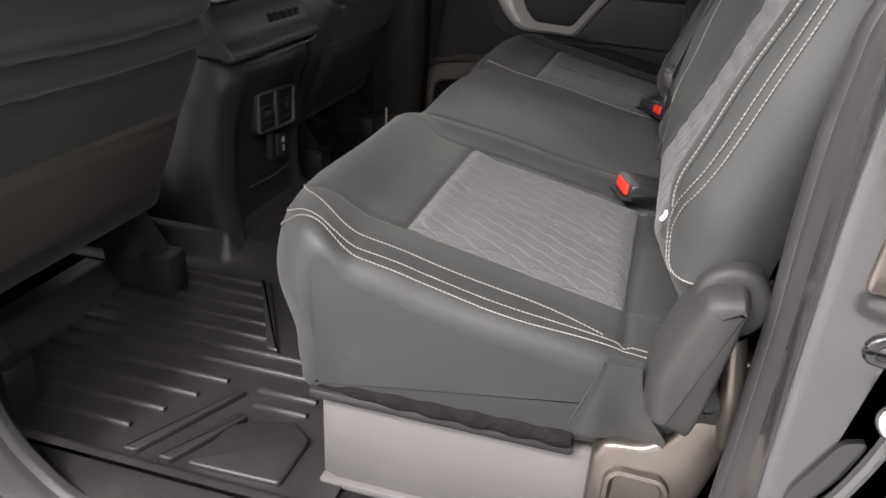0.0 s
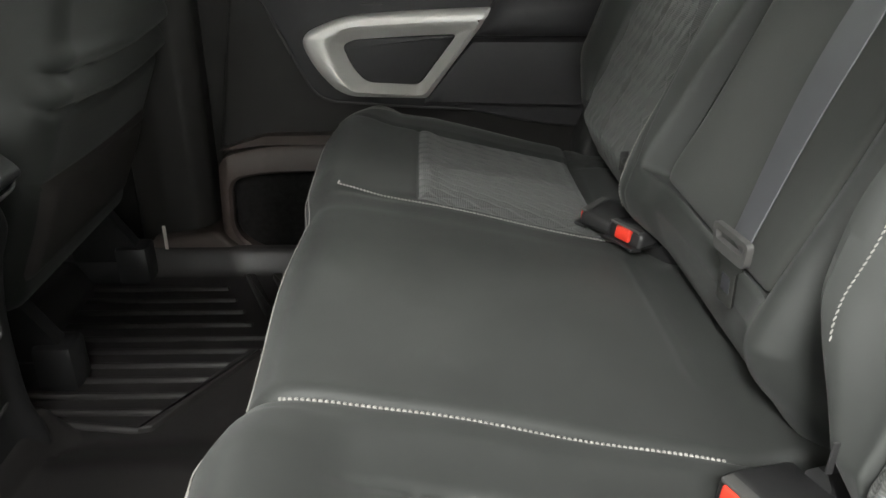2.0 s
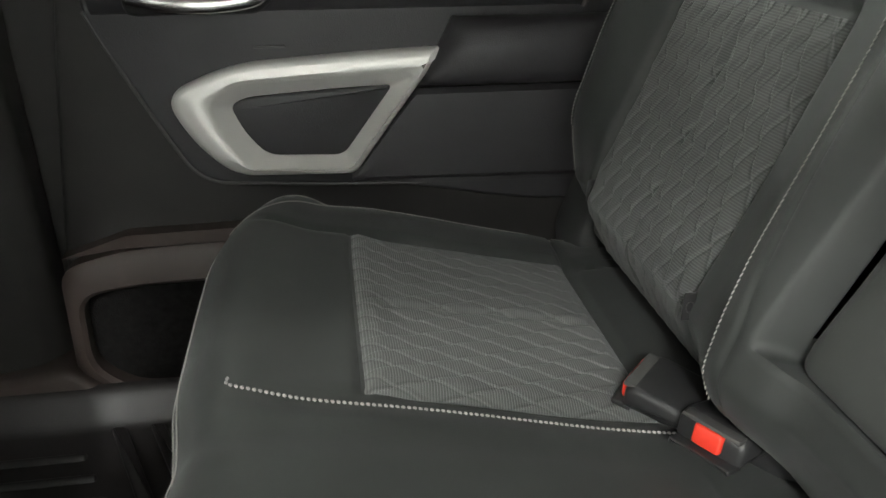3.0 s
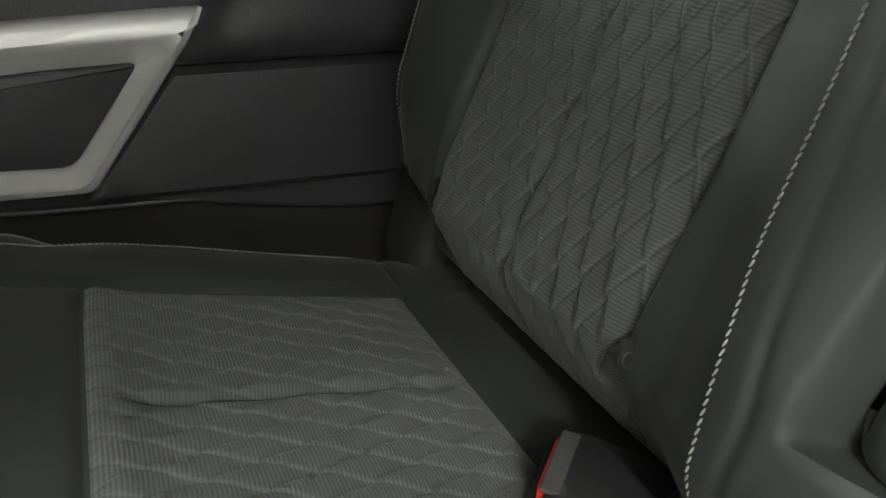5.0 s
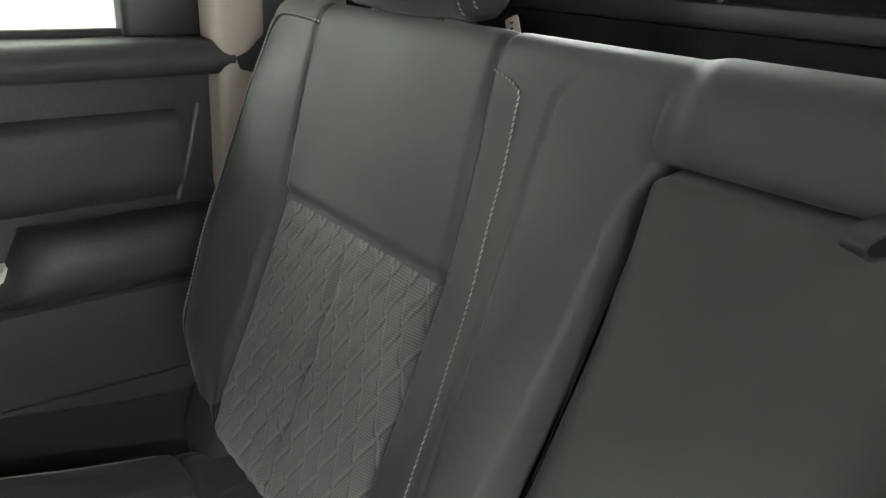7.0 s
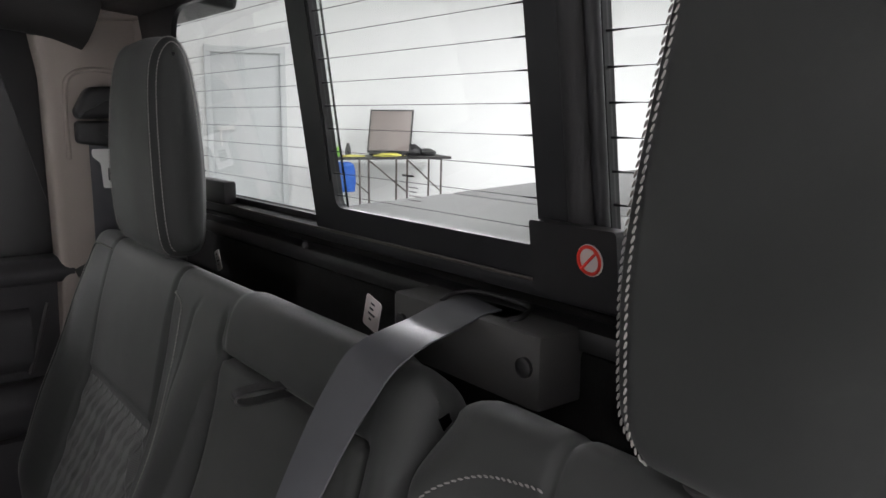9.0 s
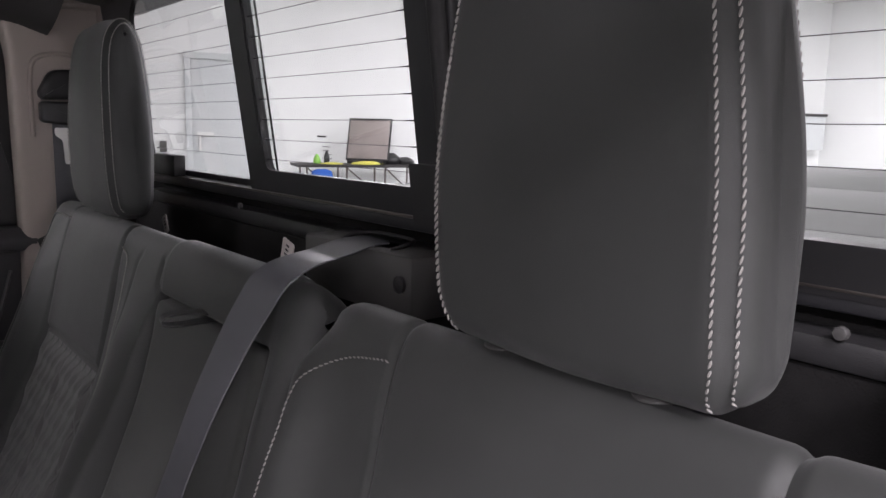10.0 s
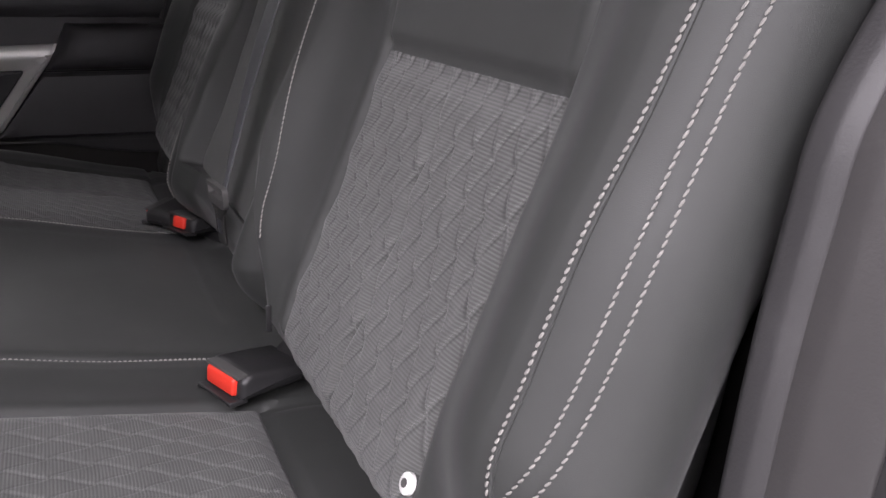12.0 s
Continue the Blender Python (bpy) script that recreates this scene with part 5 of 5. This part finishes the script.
solid("wall_near_front", Geo().box((-1.62, -0.86, -0.05), (-0.805, -0.82, 0.74), 0.01), PILLAR_PLASTIC, "plain dark front door panel", "wall", kind="structure")

# ---- truck bed behind the window ----
bed = thing("truck_bed", (1.4, 0, GROUND), "long truck bed under a grey folding cover", "truck bed")


def raked(g):
    """The bed rises slightly towards its tail."""
    g.v = [(x, y, z + (0.045 * (x - 0.95) - 0.008 if z > 0.5 else 0.0)) for x, y, z in g.v]
    return g


for k in range(3):
    x0 = 0.42 + 0.585 * k
    part("cover_panel", raked(Geo().box((x0, -0.84, 0.775), (x0 + 0.575, 0.84, 0.800), 0.006)), TONNEAU, bed, "grey folding bed cover panel")
for k in (1, 2):
    x0 = 0.415 + 0.585 * k
    part("fold_seam", raked(Geo().box((x0 - 0.006, -0.83, 0.790), (x0 + 0.012, 0.83, 0.797), 0.002)), SEAL, bed)
part("bed_box", raked(Geo().box((0.43, -0.88, GROUND + 0.35), (2.17, 0.88, 0.774), 0.03)), DARK_PAINT, bed)
cabx = thing("cab_body", (-0.6, 0, GROUND), "dark painted truck cab underbody and roof skin", "car body", kind="structure")
part("rocker", Geo().box((-1.7, -0.90, -0.42), (0.42, 0.90, -0.065), 0.03), DARK_PAINT, cabx)
part("roof_skin", Geo().box((-1.62, -0.80, 1.301), (0.42, 0.82, 1.33), 0.012), DARK_PAINT, cabx)
for xx in (-1.35, 1.35):
    for sg in (-1, 1):
        part("wheel", Geo().loft([put_axis(fillet([(xx + 0.40 * math.cos(a), GROUND + 0.40 + 0.40 * math.sin(a)) for a in np.linspace(0, 2 * math.pi, 28, endpoint=False)], 0.01, 1), "y", sg * yy) for yy in (0.60, 0.85)]), SEAL, cabx if xx < 0 else bed)

# ---- front seats ----
def front_seat(y0, y1, label):
    prof = [(-0.830, 0.150), (-0.806, 0.215), (-0.770, 0.300), (-0.735, 0.380), (-0.708, 0.450), (-0.688, 0.530), (-0.665, 0.62), (-0.645, 0.74), (-0.64, 0.83), (-0.67, 0.87), (-0.72, 0.85),
            (-0.77, 0.70), (-0.82, 0.52), (-0.88, 0.33), (-0.92, 0.20), (-0.89, 0.14)]

    def puff(x, z, y):
        back = 1 - step(-x, 0.0, 9)
        rear = step(x - (-0.83 + 0.42 * (z - 0.15)), -0.04, -0.01)
        mid = (y - y0) / (y1 - y0)
        sag = 0.012 * np.sin(math.pi * np.clip(mid, 0, 1))
        h = 0.010 * bump(z - (0.462 - sag), 0.013) + 0.011 * bump(z - (0.512 - sag), 0.014) - 0.009 * bump(z - (0.44 - sag), 0.006) - 0.009 * bump(z - (0.488 - sag), 0.006)
        h = h + 0.006 * np.sin(9 * y + 3) * bump(z - 0.40, 0.08) - 0.004 * bump(z - (0.336 - 0.02 * mid), 0.005)
        return h * rear * back
    sw = Sweep(prof, y0, y1, 0.035, 0.035, puff, None, 280)
    o = thing("front_seat", ((-0.85), (y0 + y1) / 2, 0.0), label, "car seat", "front seats")
    part("backrest", sw.geo(60), FRONT_CLOTH, o)
    s0, s1 = sw.s_at(-0.815, 0.185), sw.s_at(-0.752, 0.338)

    def flat(u, v, y, run):
        return 0.007 - 0.008 * (1 - step(np.minimum(np.minimum(u, 1 - u), np.minimum(v, 1 - v)), 0, 0.06)) + 0.004 * np.sin(math.pi * u)
    if s1 < s0:
        s0, s1 = s1, s0
    part("back_board", sw.patch(s0, s1, y0 + 0.02, y1 - 0.02, 24, 40, flat), BOARD, o, "brown-grey plastic lower back board")
    base = Geo().box((-1.30, y0 + 0.01, 0.16), (-0.90, y1 - 0.01, 0.30), 0.03)
    part("seat_base", base, FRONT_CLOTH, o)
    for yy in (y0 + 0.05, y1 - 0.05):
        part("rail", Geo().box((-1.25, yy - 0.02, -0.005), (-0.80, yy + 0.02, 0.045), 0.006), PLASTIC, o)
        part("rail_bracket", Geo().prism(fillet([(-0.92, 0.02), (-0.80, 0.02), (-0.795, 0.07), (-0.85, 0.155), (-0.93, 0.17)], 0.012, 3), "y", yy - 0.016, yy + 0.016, 0.006), PLASTIC, o)
        part("rail_foot", Geo().box((-0.84, yy - 0.03, -0.005), (-0.775, yy + 0.03, 0.075), 0.01), PLASTIC, o)
    return o


front_seat(-0.715, -0.245, "charcoal cloth front seat with sewn back pocket and grey lower board")
front_seat(0.295, 0.745, "charcoal cloth front seat with sewn back pocket beside the pillar")

# ---- centre console ----
con = thing("centre_console", (-0.95, 0.03, 0.0), "black plastic centre console with rear vents and socket", "console")
prof = [(-1.25, 0.0), (-0.83, 0.0), (-0.768, 0.012), (-0.764, 0.04), (-0.778, 0.10), (-0.776, 0.22), (-0.762, 0.30), (-0.746, 0.345), (-0.760, 0.38), (-0.80, 0.42), (-0.85, 0.45), (-1.25, 0.46)]
sw = Sweep(prof, -0.142, 0.195, 0.024, 0.024, lambda x, z, y: 0.015 * (bump(y + 0.106, 0.020) + bump(y - 0.163, 0.018)) * step(x, -0.83, -0.80), None, 240)
part("body", sw.geo(50), PLASTIC, con)
lid = [(-1.25, 0.40), (-0.79, 0.395), (-0.745, 0.388), (-0.722, 0.392), (-0.722, 0.405), (-0.745, 0.428), (-0.757, 0.455), (-0.765, 0.485), (-0.785, 0.498), (-1.25, 0.51)]
sw = Sweep(lid, -0.150, 0.205, 0.006, 0.006, None, None, 220)
part("lid", sw.geo(40), PLASTIC, con, "black overhanging console lid")
part("lid_strip", Geo().tube(cat([(-0.760, -0.060, 0.392), (-0.724, -0.030, 0.388), (-0.718, 0.03, 0.386), (-0.718, 0.12, 0.386), (-0.722, 0.185, 0.390), (-0.742, 0.203, 0.415), (-0.765, 0.206, 0.445)], 70), 0.0022, 8), GREY_PLASTIC, con)
part("tray_rim", Geo().tube(cat([(-0.77, -0.130, 0.497), (-0.762, -0.10, 0.499), (-0.760, 0.0, 0.500), (-0.760, 0.11, 0.500), (-0.775, 0.165, 0.499), (-0.85, 0.180, 0.506), (-0.95, 0.180, 0.508)], 70), 0.006, 10), CHROME, con, "bright tray rim")
for yy in (-0.045, 0.09):
    g = Geo().loft([np.array([(-0.835 + rr * math.cos(a), yy + rr * math.sin(a), z) for a in np.linspace(0, 2 * math.pi, 28, endpoint=False)]) for rr, z in ((0.052, 0.503), (0.050, 0.512), (0.044, 0.512), (0.040, 0.46), (0.01, 0.455))])
    part("cup_ring", g, CHROME, con, "bright cup holder ring")
# raised letters of the maker become plain bars
for k in range(5):
    y0 = 0.036 + 0.028 * k
    g = Geo().prism(fillet([(y0, 0.434), (y0 + 0.018, 0.434), (y0 + 0.018, 0.451), (y0, 0.451)], 0.002, 2), "x", -0.765, -0.7480, 0.0015)
    part("emblem_bar", g, PLASTIC, con)
# air vents and the socket
VENT = [(-0.016, 0.217), (0.140, 0.207), (0.146, 0.292), (-0.014, 0.301)]
vent = part("vent", Geo().prism(fillet(VENT, 0.010, 4), "x", -0.815, -0.7605, 0.003), INK, con, "rear air vent panel")
# frame and middle post greyed to paint in the gloss highlight round the vents
part("vent_frame", Geo().loft([put_axis(inset(fillet(VENT, 0.012, 4), d), "x", x) for d, x in ((0.000, -0.785), (0.000, -0.756), (0.002, -0.754), (0.004, -0.7545), (0.006, -0.7605))], (False, False)), GREY_PLASTIC, vent)
for half in (0, 1):
    for k in range(4):
        z = 0.229 + 0.018 * k - 0.005 * half
        y0 = -0.008 + half * 0.080
        part("slat", Geo().box((-0.764, y0, z), (-0.7560, y0 + 0.060, z + 0.005), 0.0015), PLASTIC, vent)
    part("slat_tab", Geo().box((-0.758, 0.018 + half * 0.080, 0.250), (-0.749, 0.036 + half * 0.080, 0.262), 0.002), PLASTIC, vent)
part("vent_post", Geo().box((-0.764, 0.0555, 0.214), (-0.7535, 0.0685, 0.294), 0.003), GREY_PLASTIC, vent)
socket = part("socket", Geo().prism(fillet([(0.052, 0.142), (0.120, 0.132), (0.120, 0.196), (0.050, 0.204)], 0.008, 4), "x", -0.815, -0.767, 0.004), PLASTIC, con, "small charging socket cover")
part("socket_door", Geo().prism(fillet([(0.070, 0.146), (0.116, 0.139), (0.116, 0.190), (0.070, 0.196)], 0.006, 4), "x", -0.7685, -0.763, 0.003), INK, socket)
part("socket_mark", Geo().disc((-0.7632, 0.096, 0.178), (1, 0, 0), 0.007, 0.001), LABEL, socket)
part("socket_mark", Geo().box((-0.7634, 0.093, 0.152), (-0.7624, 0.101, 0.166), 0.0004), LABEL, socket)
part("panel_line", Geo().tube(cat([(-0.7765, -0.03, 0.108), (-0.775, 0.06, 0.102), (-0.776, 0.135, 0.106), (-0.779, 0.158, 0.118)], 60), 0.0025, 6), GREY_PLASTIC, con)

# ---- floor mat ----
mat_t = thing("floor_mat", (-0.6, 0.0, -0.012), "black moulded rubber floor mat with raised ribs", "floor mat")


def mat_height(x, y):
    """The tray's raised rims and the low tunnel in its middle."""
    a = np.abs(y)
    rim = 0.045 * step(a, 0.70, 0.745) * (1 - step(-x, 0.86, 0.95) * 0.4)
    front = 0.045 * step(-x, 0.885, 0.925)
    hump = 0.030 * (1 - step(a, 0.10, 0.21)) * (1 - 0.5 * step(x, -0.6, -0.45))
    rear = 0.02 * step(x, -0.385, -0.355) * (1 - step(a, 0.3, 0.4))
    gap = np.hypot(np.maximum(np.maximum(-0.142 - y, y - 0.195), 0), np.maximum(x + 0.772, 0))
    front = np.maximum(front, 0.062 * bump(gap, 0.028))
    pad = 0.004 * step(a, 0.585, 0.60) * (1 - step(a, 0.685, 0.70)) * step(x, -0.50, -0.485) * (1 - step(x, -0.385, -0.365))
    return np.maximum(np.maximum(rim, front), hump) + rear + pad


nx, ny = 120, 300
gx, gy = np.meshgrid(np.linspace(-0.96, -0.30, nx), np.linspace(-0.755, 0.755, ny), indexing="ij")
gz = mat_height(gx, gy) - 0.004
g = Geo()
g.add(np.stack([gx, gy, gz], -1).reshape(-1, 3), [(i * ny + j, i * ny + j + 1, (i + 1) * ny + j + 1, (i + 1) * ny + j) for i in range(nx - 1) for j in range(ny - 1)])
g.add(np.stack([gx, gy, gz * 0 - 0.0125], -1).reshape(-1, 3)[[0, ny - 1, (nx - 1) * ny, nx * ny - 1]], [(0, 1, 3, 2)])
part("tray", g, RUBBER, mat_t)


def rib(x0, x1, y, w=0.007, h=0.007):
    n = 9
    rings = []
    for x, k in ((x0, 0.2), (x0 + 0.006, 1), (x1 - 0.008, 1), (x1 - 0.002, 0.8), (x1, 0.2)):
        base = float(mat_height(np.array(x), np.array(y))) - 0.005
        rings.append(np.array([(x, y + w * math.cos(a) * (0.5 + 0.5 * k), base + (h + 0.001) * k * math.sin(a)) for a in np.linspace(0, math.pi, n)]))
    return Geo().loft(rings, closed=True)


for sg in (-1, 1):
    for k in range(5):
        part("rib", rib(-0.88, -0.650 + 0.0265 * k, sg * (0.222 + 0.041 * k)), RUBBER, mat_t)
    for k in range(2):
        part("rib", rib(-0.88, -0.40, sg * (0.427 + 0.040 * k)), RUBBER, mat_t)
    for k in range(4):
        part("rib", rib(-0.88, -0.548 - 0.024 * k, sg * (0.512 + 0.045 * k)), RUBBER, mat_t)
    for k in range(2):
        part("rib", rib(-0.50 + 0.012 * k, -0.40, sg * (0.515 + 0.034 * k)), RUBBER, mat_t)
    for (xa, ya), (xb, yb) in (((-0.598, 0.697), (-0.527, 0.530)), ((-0.545, 0.697), (-0.495, 0.580)), ((-0.535, 0.42), (-0.655, 0.215))):
        poly = np.array([(xa, sg * ya), (xb, sg * yb), (xb + 0.020, sg * (yb + 0.004)), (xa + 0.020, sg * ya)])
        part("rib", Geo().prism(fillet(poly, 0.004, 2), "z", -0.005, 0.006, 0.004), RUBBER, mat_t)
    poly = fillet([(-0.505, sg * 0.694), (-0.488, sg * 0.606), (-0.41, sg * 0.570), (-0.372, sg * 0.60), (-0.372, sg * 0.690)], 0.008, 3)
    part("heel_pad", Geo().prism(poly, "z", -0.005, 0.005, 0.005), RUBBER, mat_t)

# ---- bench base ----
base = thing("storage_base", (-0.1, -0.4, 0.0), "grey plastic storage base under the bench", "storage box")
part("shell", Geo().box((-0.335, -0.652, -0.010), (0.10, -0.05, 0.132), 0.016, "z"), BASE_PLASTIC, base)
part("shell", Geo().box((-0.335, -0.045, -0.010), (0.10, 0.652, 0.132), 0.016, "z"), BASE_PLASTIC, base)
part("foot_lip", Geo().box((-0.332, -0.660, -0.011), (0.05, -0.640, 0.001), 0.004), BASE_PLASTIC, base)
rng = random.Random(4)
pth = [(-0.335, -0.648, 0.146), (-0.25, -0.657, 0.147), (-0.12, -0.660, 0.148), (-0.025, -0.660, 0.148)]
part("edge_strip", Geo().tube(cat(pth, 60), [0.0085 + 0.0012 * math.sin(k * 0.7) + 0.0006 * rng.random() for k in range(60)], 10, 1.3), CARPET, base, "frayed black felt strip")
part("edge_strip", Geo().box((-0.340, -0.664, 0.128), (-0.022, -0.648, 0.141), 0.003), PLASTIC, base)
part("edge_strip", Geo().box((-0.350, -0.52, 0.128), (-0.336, 0.52, 0.150), 0.003), PLASTIC, base)

# ---- hinge bracket and its cover ----
hinge = thing("hinge_bracket", (0.06, -0.68, -0.01), "bare steel seat hinge bracket beside the doorway", "hinge")
sheet = [(-0.004, -0.01), (-0.002, 0.150), (0.010, 0.172), (0.050, 0.176), (0.070, 0.190), (0.105, 0.245), (0.118, 0.30), (0.140, 0.30), (0.132, 0.20), (0.112, 0.12), (0.11, -0.01)]
part("plate", Geo().prism(fillet(sheet, 0.012, 4), "y", -0.655, -0.684, 0.008), STEEL, hinge)
part("pressing", Geo().loft([put_axis(inset(fillet([(0.012, 0.02), (0.014, 0.135), (0.026, 0.148), (0.075, 0.146), (0.085, 0.13), (0.082, 0.02)], 0.014, 4), d), "y", y) for d, y in ((0.0, -0.682), (0.002, -0.690), (0.007, -0.691), (0.011, -0.686))], (False, True)), STEEL, hinge)
part("arm", Geo().tube(cat([(0.126, -0.675, 0.20), (0.118, -0.69, 0.27), (0.108, -0.69, 0.33)], 20), 0.012, 10), STEEL, hinge)
cover = [(0.040, 0.240), (0.036, 0.282), (0.052, 0.330), (0.070, 0.378), (0.080, 0.386), (0.106, 0.390), (0.113, 0.378), (0.104, 0.320), (0.092, 0.253), (0.084, 0.231)]
slope = fillet(cover, [0.006, 0.010, 0.02, 0.020, 0.016, 0.018, 0.016, 0.02, 0.014, 0.006], 5)
inner = slope.copy()
inner[:, 0] += 0.014 * (1 - step(inner[:, 0] - 0.29 * (inner[:, 1] - 0.24), 0.040, 0.070))
inner[:, 1] -= 0.010 * step(inner[:, 1], 0.36, 0.39)
rings = [put_axis(slope, "y", -0.655), put_axis(slope, "y", -0.702)]
for a in np.linspace(0.15, 1.0, 6):
    k = a ** 1.6
    rings.append(put_axis(inset(slope * (1 - k) + inner * k, 0.0012 + 0.006 * k * k), "y", -0.702 - 0.029 * math.sin(a * math.pi / 2)))
part("hinge_cover", Geo().loft(rings), HINGE_PLASTIC, hinge, "grey moulded hinge cover", 50)
part("hinge_cap", Geo().prism([(0.098 + 0.034 * math.cos(a), 0.366 + 0.036 * math.sin(a)) for a in np.linspace(0, 2 * math.pi, 28, endpoint=False)], "y", -0.63, -0.704, 0.010, 4), HINGE_PLASTIC, hinge)
far_hinge = copy_thing(hinge, Matrix.Translation((0.06, 0.675, -0.01)))
far_hinge["label"] = "bare steel seat hinge bracket beside the closed door"

# ---- seen through the rear window ----
U0 = 12.74
o = thing("door_2", (*on_wall(11.1, 0.02), GROUND), "pale grey flush garage door in the white wall", "door", kind="structure")
part("leaf", wall_box(10.50, 11.42, 0.012, 0.030, GROUND + 0.01, 1.82), PAINT_DOOR, o)
for a, b in ((10.42, 10.50), (11.42, 11.50)):
    part("door_frame", wall_box(a, b, 0.002, 0.08, GROUND, 1.92), PAINT_DOOR, o)
part("door_frame", wall_box(10.42, 11.50, 0.002, 0.10, 1.82, 1.90), PAINT_DOOR, o)
part("door_handle", wall_box(10.56, 10.78, 0.030, 0.10, 0.78, 0.83), WHITE_PLASTIC, o)
part("door_pull", wall_box(10.585, 10.615, 0.030, 0.08, 0.56, 0.78), WHITE_PLASTIC, o)
o = thing("light_switch", (*on_wall(10.12, 0.01), GROUND + 1.2), "small dark wall switch box", "switch")
part("switch_box", wall_box(10.075, 10.165, 0.002, 0.05, 0.55, 0.70), GREY_PLASTIC, o)

tb = thing("folding_table", (*on_wall(U0, 0.5), GROUND), "dark folding table against the white wall", "table")
TZ = 0.43
part("tabletop", wall_box(U0 - 0.93, U0 + 0.93, 0.20, 0.90, TZ - 0.035, TZ), PILLAR_PLASTIC, tb)
for uu in (-0.8, -0.25, 0.3, 0.8):
    for dd in (0.26, 0.84):
        a, b = on_wall(U0 + uu, dd), on_wall(U0 + uu * 0.98, dd)
        part("leg", Geo().tube([(*a, TZ - 0.03), (*b, GROUND + 0.01)], 0.014, 8, up=(1, 0, 0)), STEEL, tb)
for ua, ub in ((-0.8, -0.25), (-0.25, 0.3), (0.3, 0.8)):
    a, b = on_wall(U0 + ua, 0.84), on_wall(U0 + ub, 0.84)
    part("brace", Geo().tube([(*a, TZ - 0.04), (*b, TZ - 0.50)], 0.010, 8, up=(1, 0, 0)), STEEL, tb)


def tilted(g, u, d, z, lean, turn=0.0):
    o2 = on_wall(u, d)
    ang = math.atan2(WALL_U[1], WALL_U[0]) + turn
    m = Matrix.LocRotScale((o2[0], o2[1], z), Euler((radians(lean), 0, ang)), None)
    return placed(g, m)


mo = thing("monitor", (*on_wall(U0 + 0.10, 0.6), TZ), "flat monitor with a dusty brown screen leaning on the table", "monitor")
part("bezel", tilted(Geo().box((-0.325, -0.025, 0.0), (0.325, 0.0, 0.62), 0.01, "y"), U0 + 0.10, 0.60, TZ + 0.04, -15, -0.6), PLASTIC, mo)
part("screen", tilted(Geo().box((-0.30, -0.028, 0.03), (0.30, -0.022, 0.595), 0.001, "y"), U0 + 0.10, 0.60, TZ + 0.04, -15, -0.6), SCREEN, mo)
part("stand", tilted(Geo().box((-0.26, -0.14, 0.0), (0.26, 0.10, 0.05), 0.02), U0 + 0.10, 0.60, TZ + 0.002, 0, -0.6), PLASTIC, mo)
for nm, du, dd, sz, mt, lb in (("spray_bottle", -0.62, 0.62, (0.05, 0.05, 0.13), GREEN, "green bottle on the folding table"), ("work_bag", 0.45, 0.55, (0.17, 0.12, 0.16), PLASTIC, "black padded bag on the folding table"),
                               ("work_bag", 0.68, 0.55, (0.14, 0.12, 0.10), PLASTIC, "black padded bag on the folding table"), ("cleaning_cloth", 0.05, 0.82, (0.22, 0.06, 0.05), YELLOW, "yellow cloth on the folding table edge"),
                               ("cleaning_cloth", -0.45, 0.80, (0.16, 0.06, 0.03), YELLOW, "yellow cloth on the folding table edge"), ("spray_bottle", -0.48, 0.60, (0.04, 0.04, 0.18), PLASTIC, "dark spray bottle on the folding table")):
    o = thing(nm, (*on_wall(U0 + du, dd), TZ), lb, nm.replace("_", " "), "table clutter")
    sx, sy, sz_ = sz
    g = Geo().loft([np.array([(sx * k * math.cos(a) * (1 + 0.12 * math.sin(3 * a)), sy * k * math.sin(a), z * sz_) for a in np.linspace(0, 2 * math.pi, 18, endpoint=False)]) for k, z in ((0.9, 0), (1.0, 0.2), (0.95, 0.55), (0.6, 0.8), (0.35, 1.0))])
    part("body", tilted(g, U0 + du, dd, TZ + 0.002, 0), mt, o)
o = thing("folded_jacket", (*on_wall(U0 - 0.62, 0.86), TZ - 0.5), "blue cloth hanging from the table edge", "cloth")
g = Geo().loft([np.array([(k * 0.15 * math.cos(a) + 0.03 * z, 0.05 * math.sin(a) * k, -0.46 * z) for a in np.linspace(0, 2 * math.pi, 20, endpoint=False)]) for k, z in ((0.5, 0.12), (0.9, 0.18), (1.05, 0.4), (1.0, 0.7), (0.85, 1.0))])
part("cloth", tilted(g, U0 - 0.62, 0.93, TZ, 0), BLUE, o)

o = thing("wall_column", (*on_wall(18.8, 0.05), GROUND), "pale blue-grey steel column on the wall", "column", kind="structure")
part("shaft", wall_box(18.58, 19.05, 0.002, 0.18, GROUND, ROOF_H), PAINT_DOOR, o)
o = thing("wall_cabinet", (*on_wall(20.9, 0.05), 0.72), "pale wall panel with a dark top edge", "cabinet")
part("cabinet_body", wall_box(20.45, 21.6, 0.002, 0.25, 0.72, 1.33), PAINT_DOOR, o)
part("top_edge", wall_box(20.43, 21.62, 0.002, 0.27, 1.332, 1.38), GREY_PLASTIC, o)
